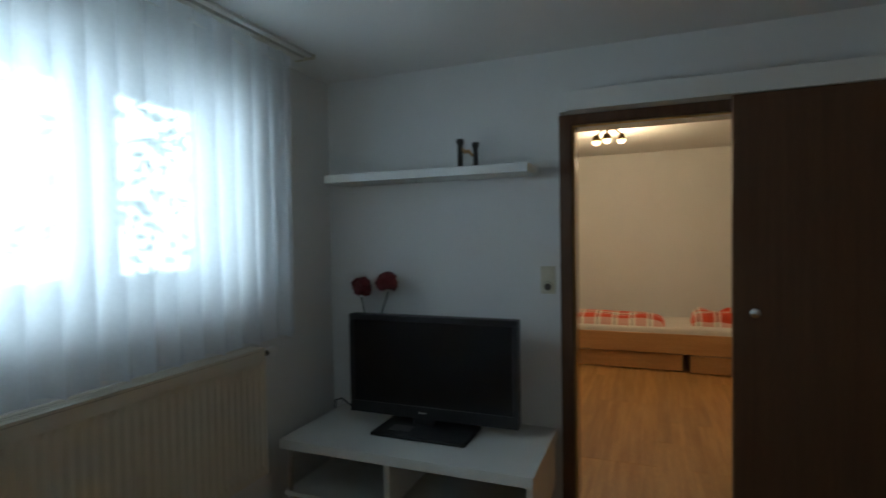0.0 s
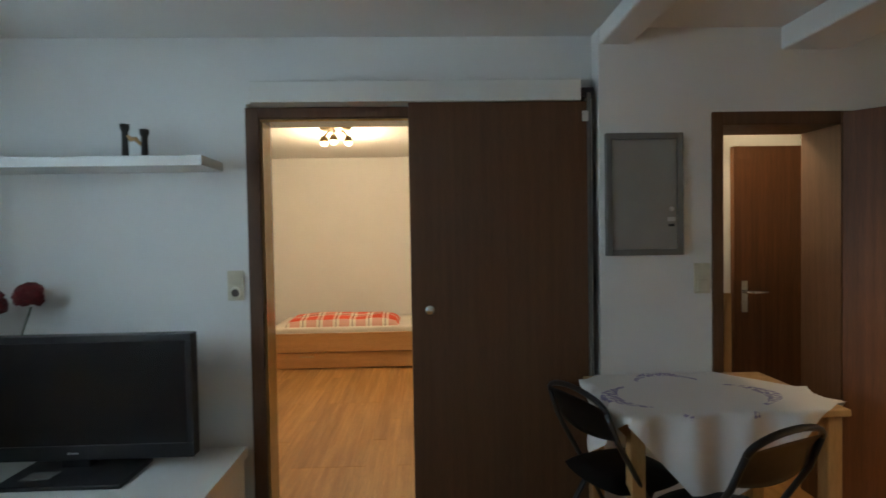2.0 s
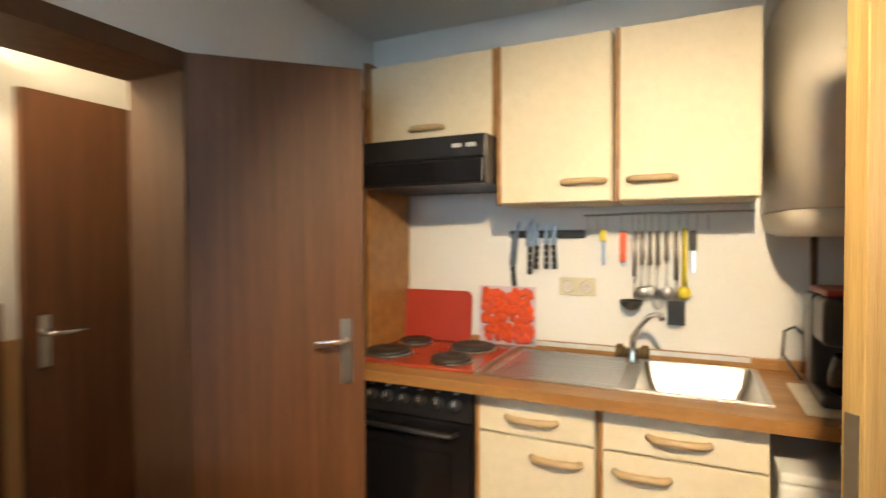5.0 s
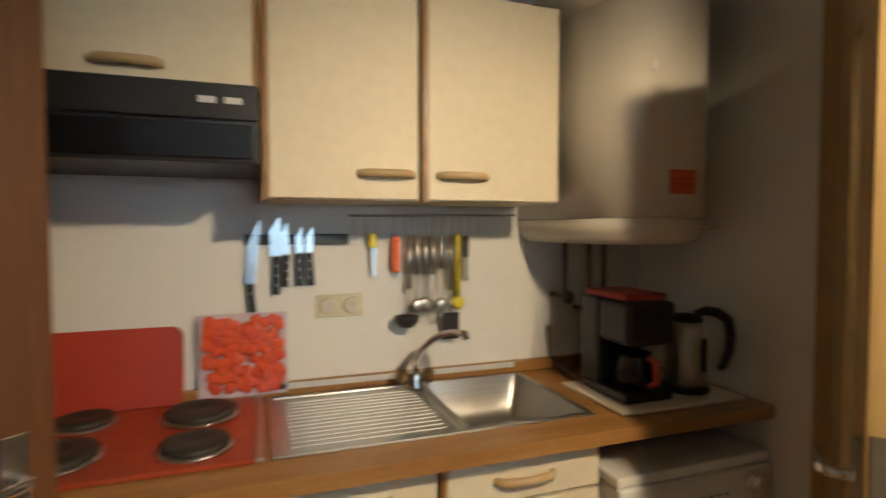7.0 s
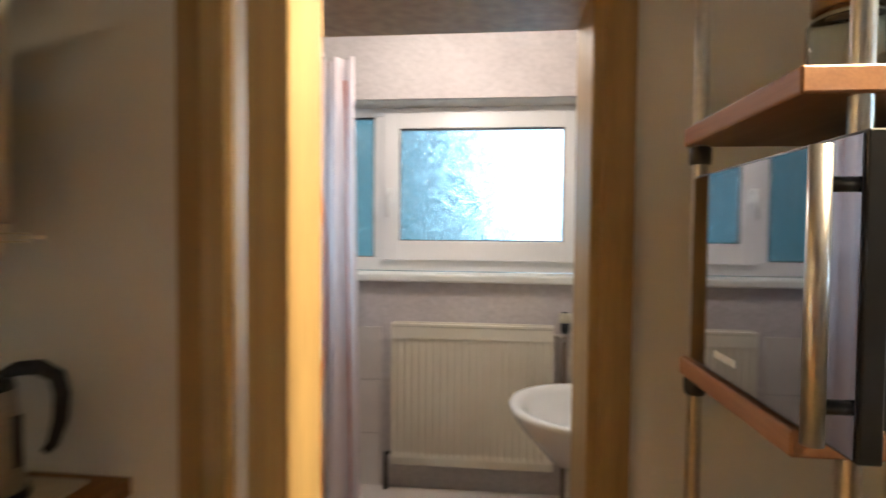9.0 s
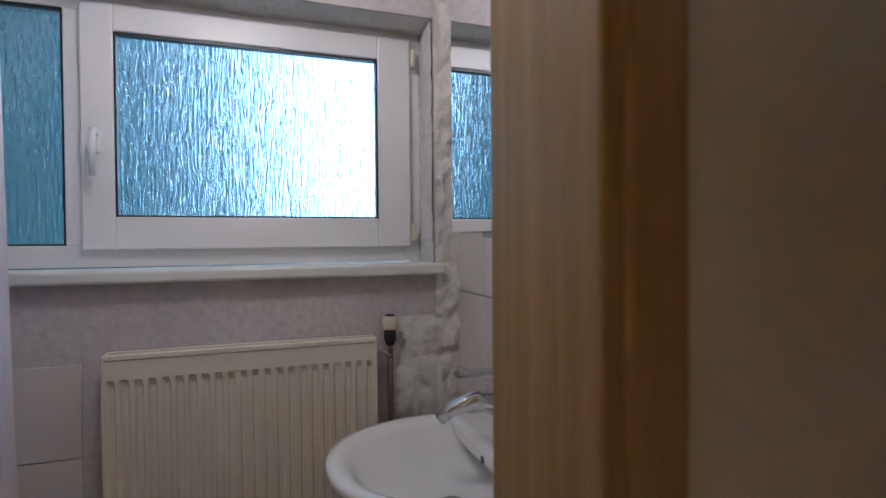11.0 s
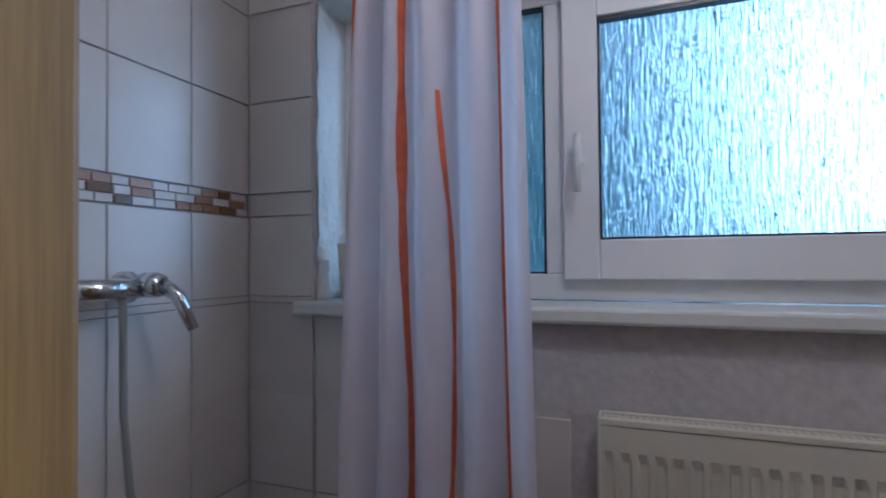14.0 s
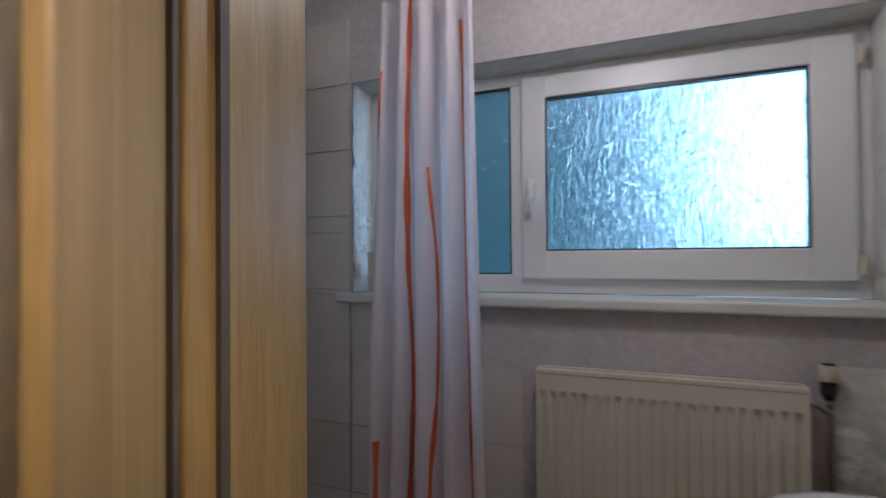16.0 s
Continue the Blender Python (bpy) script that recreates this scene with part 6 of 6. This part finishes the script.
for r in range(3):
    y = -0.75 + rng.uniform(0, 0.02)
    while y < 0.27:
        i = rng.choice((0, 1))
        w = (0.042, 0.058)[i]
        piece("mosaic", mos[i], east, (BX1 + 0.0035, y + w / 2, 1.528 + r * 0.0200 + 0.0095))
        y += w
south_tile = {}
for x in (3.735,):
    for z, me in ROWS:
        hgt = {tile_x.name: THT - J, tile_low.name: 0.244, band.name: 0.016, tile_mid.name: 0.214}[me.name]
        key = round(hgt, 3)
        if key not in south_tile:
            south_tile[key] = shared_box("tile", 0.204, 0.008, hgt, TILE, 0.0012)
        piece("tile", south_tile[key], south, (3.741, BYS, z))
mosy = shared_box("tile", 0.204, 0.008, 0.059, TILE, 0.0012)
piece("tile", mosy, south, (3.741, BYS, 1.557))
low = shared_box("tile", TWD - J, 0.008, THT - J, TILE, 0.0012)
for k, x in enumerate((3.52, 3.30, 3.08)):
    for z in (0.42, 0.672, 0.923, 1.135):
        if z < 1.0 or k == 0:
            piece("tile", low, south, (x, BYS, z))
ft = shared_box("floor_tile", 0.195, 0.195, 0.012, BATHFLOOR, 0.0012)
fb = bpy.data.objects["floor_bath"]
for i in range(10):
    for j in range(6):
        piece("floor_tile", ft, fb, (1.99 + 0.198 * i, 0.20 - 0.198 * j, -0.001))

fl = bpy.data.objects["floor"]
PW, PL = 0.096, 1.28
plank = shared_box("plank", PW - 0.0012, PL - 0.0012, 0.008, FLOORW, 0.0006)
rng = random.Random(8)


def lay(x0, x1, y0, y1, z):
    n = int((x1 - x0) / PW)
    for i in range(n):
        y = y0 + rng.choice((0.0, 0.43, 0.86)) - 0.43
        while y < y1 - 0.3:
            if y + PL / 2 + PL / 2 < y1 + 0.02 and y > y0 - 0.5:
                piece("plank", plank, fl, (x0 + (i + 0.5) * PW, max(y, y0) + PL / 2 if y >= y0 else y + PL / 2, z))
            y += PL


lay(-1.60, 1.56, 3.6, 7.0, -0.003)
lay(-1.58, 1.55, -1.0, 2.9, -0.0035)
lay(1.80, 3.30, 0.95, 2.83, -0.0035)
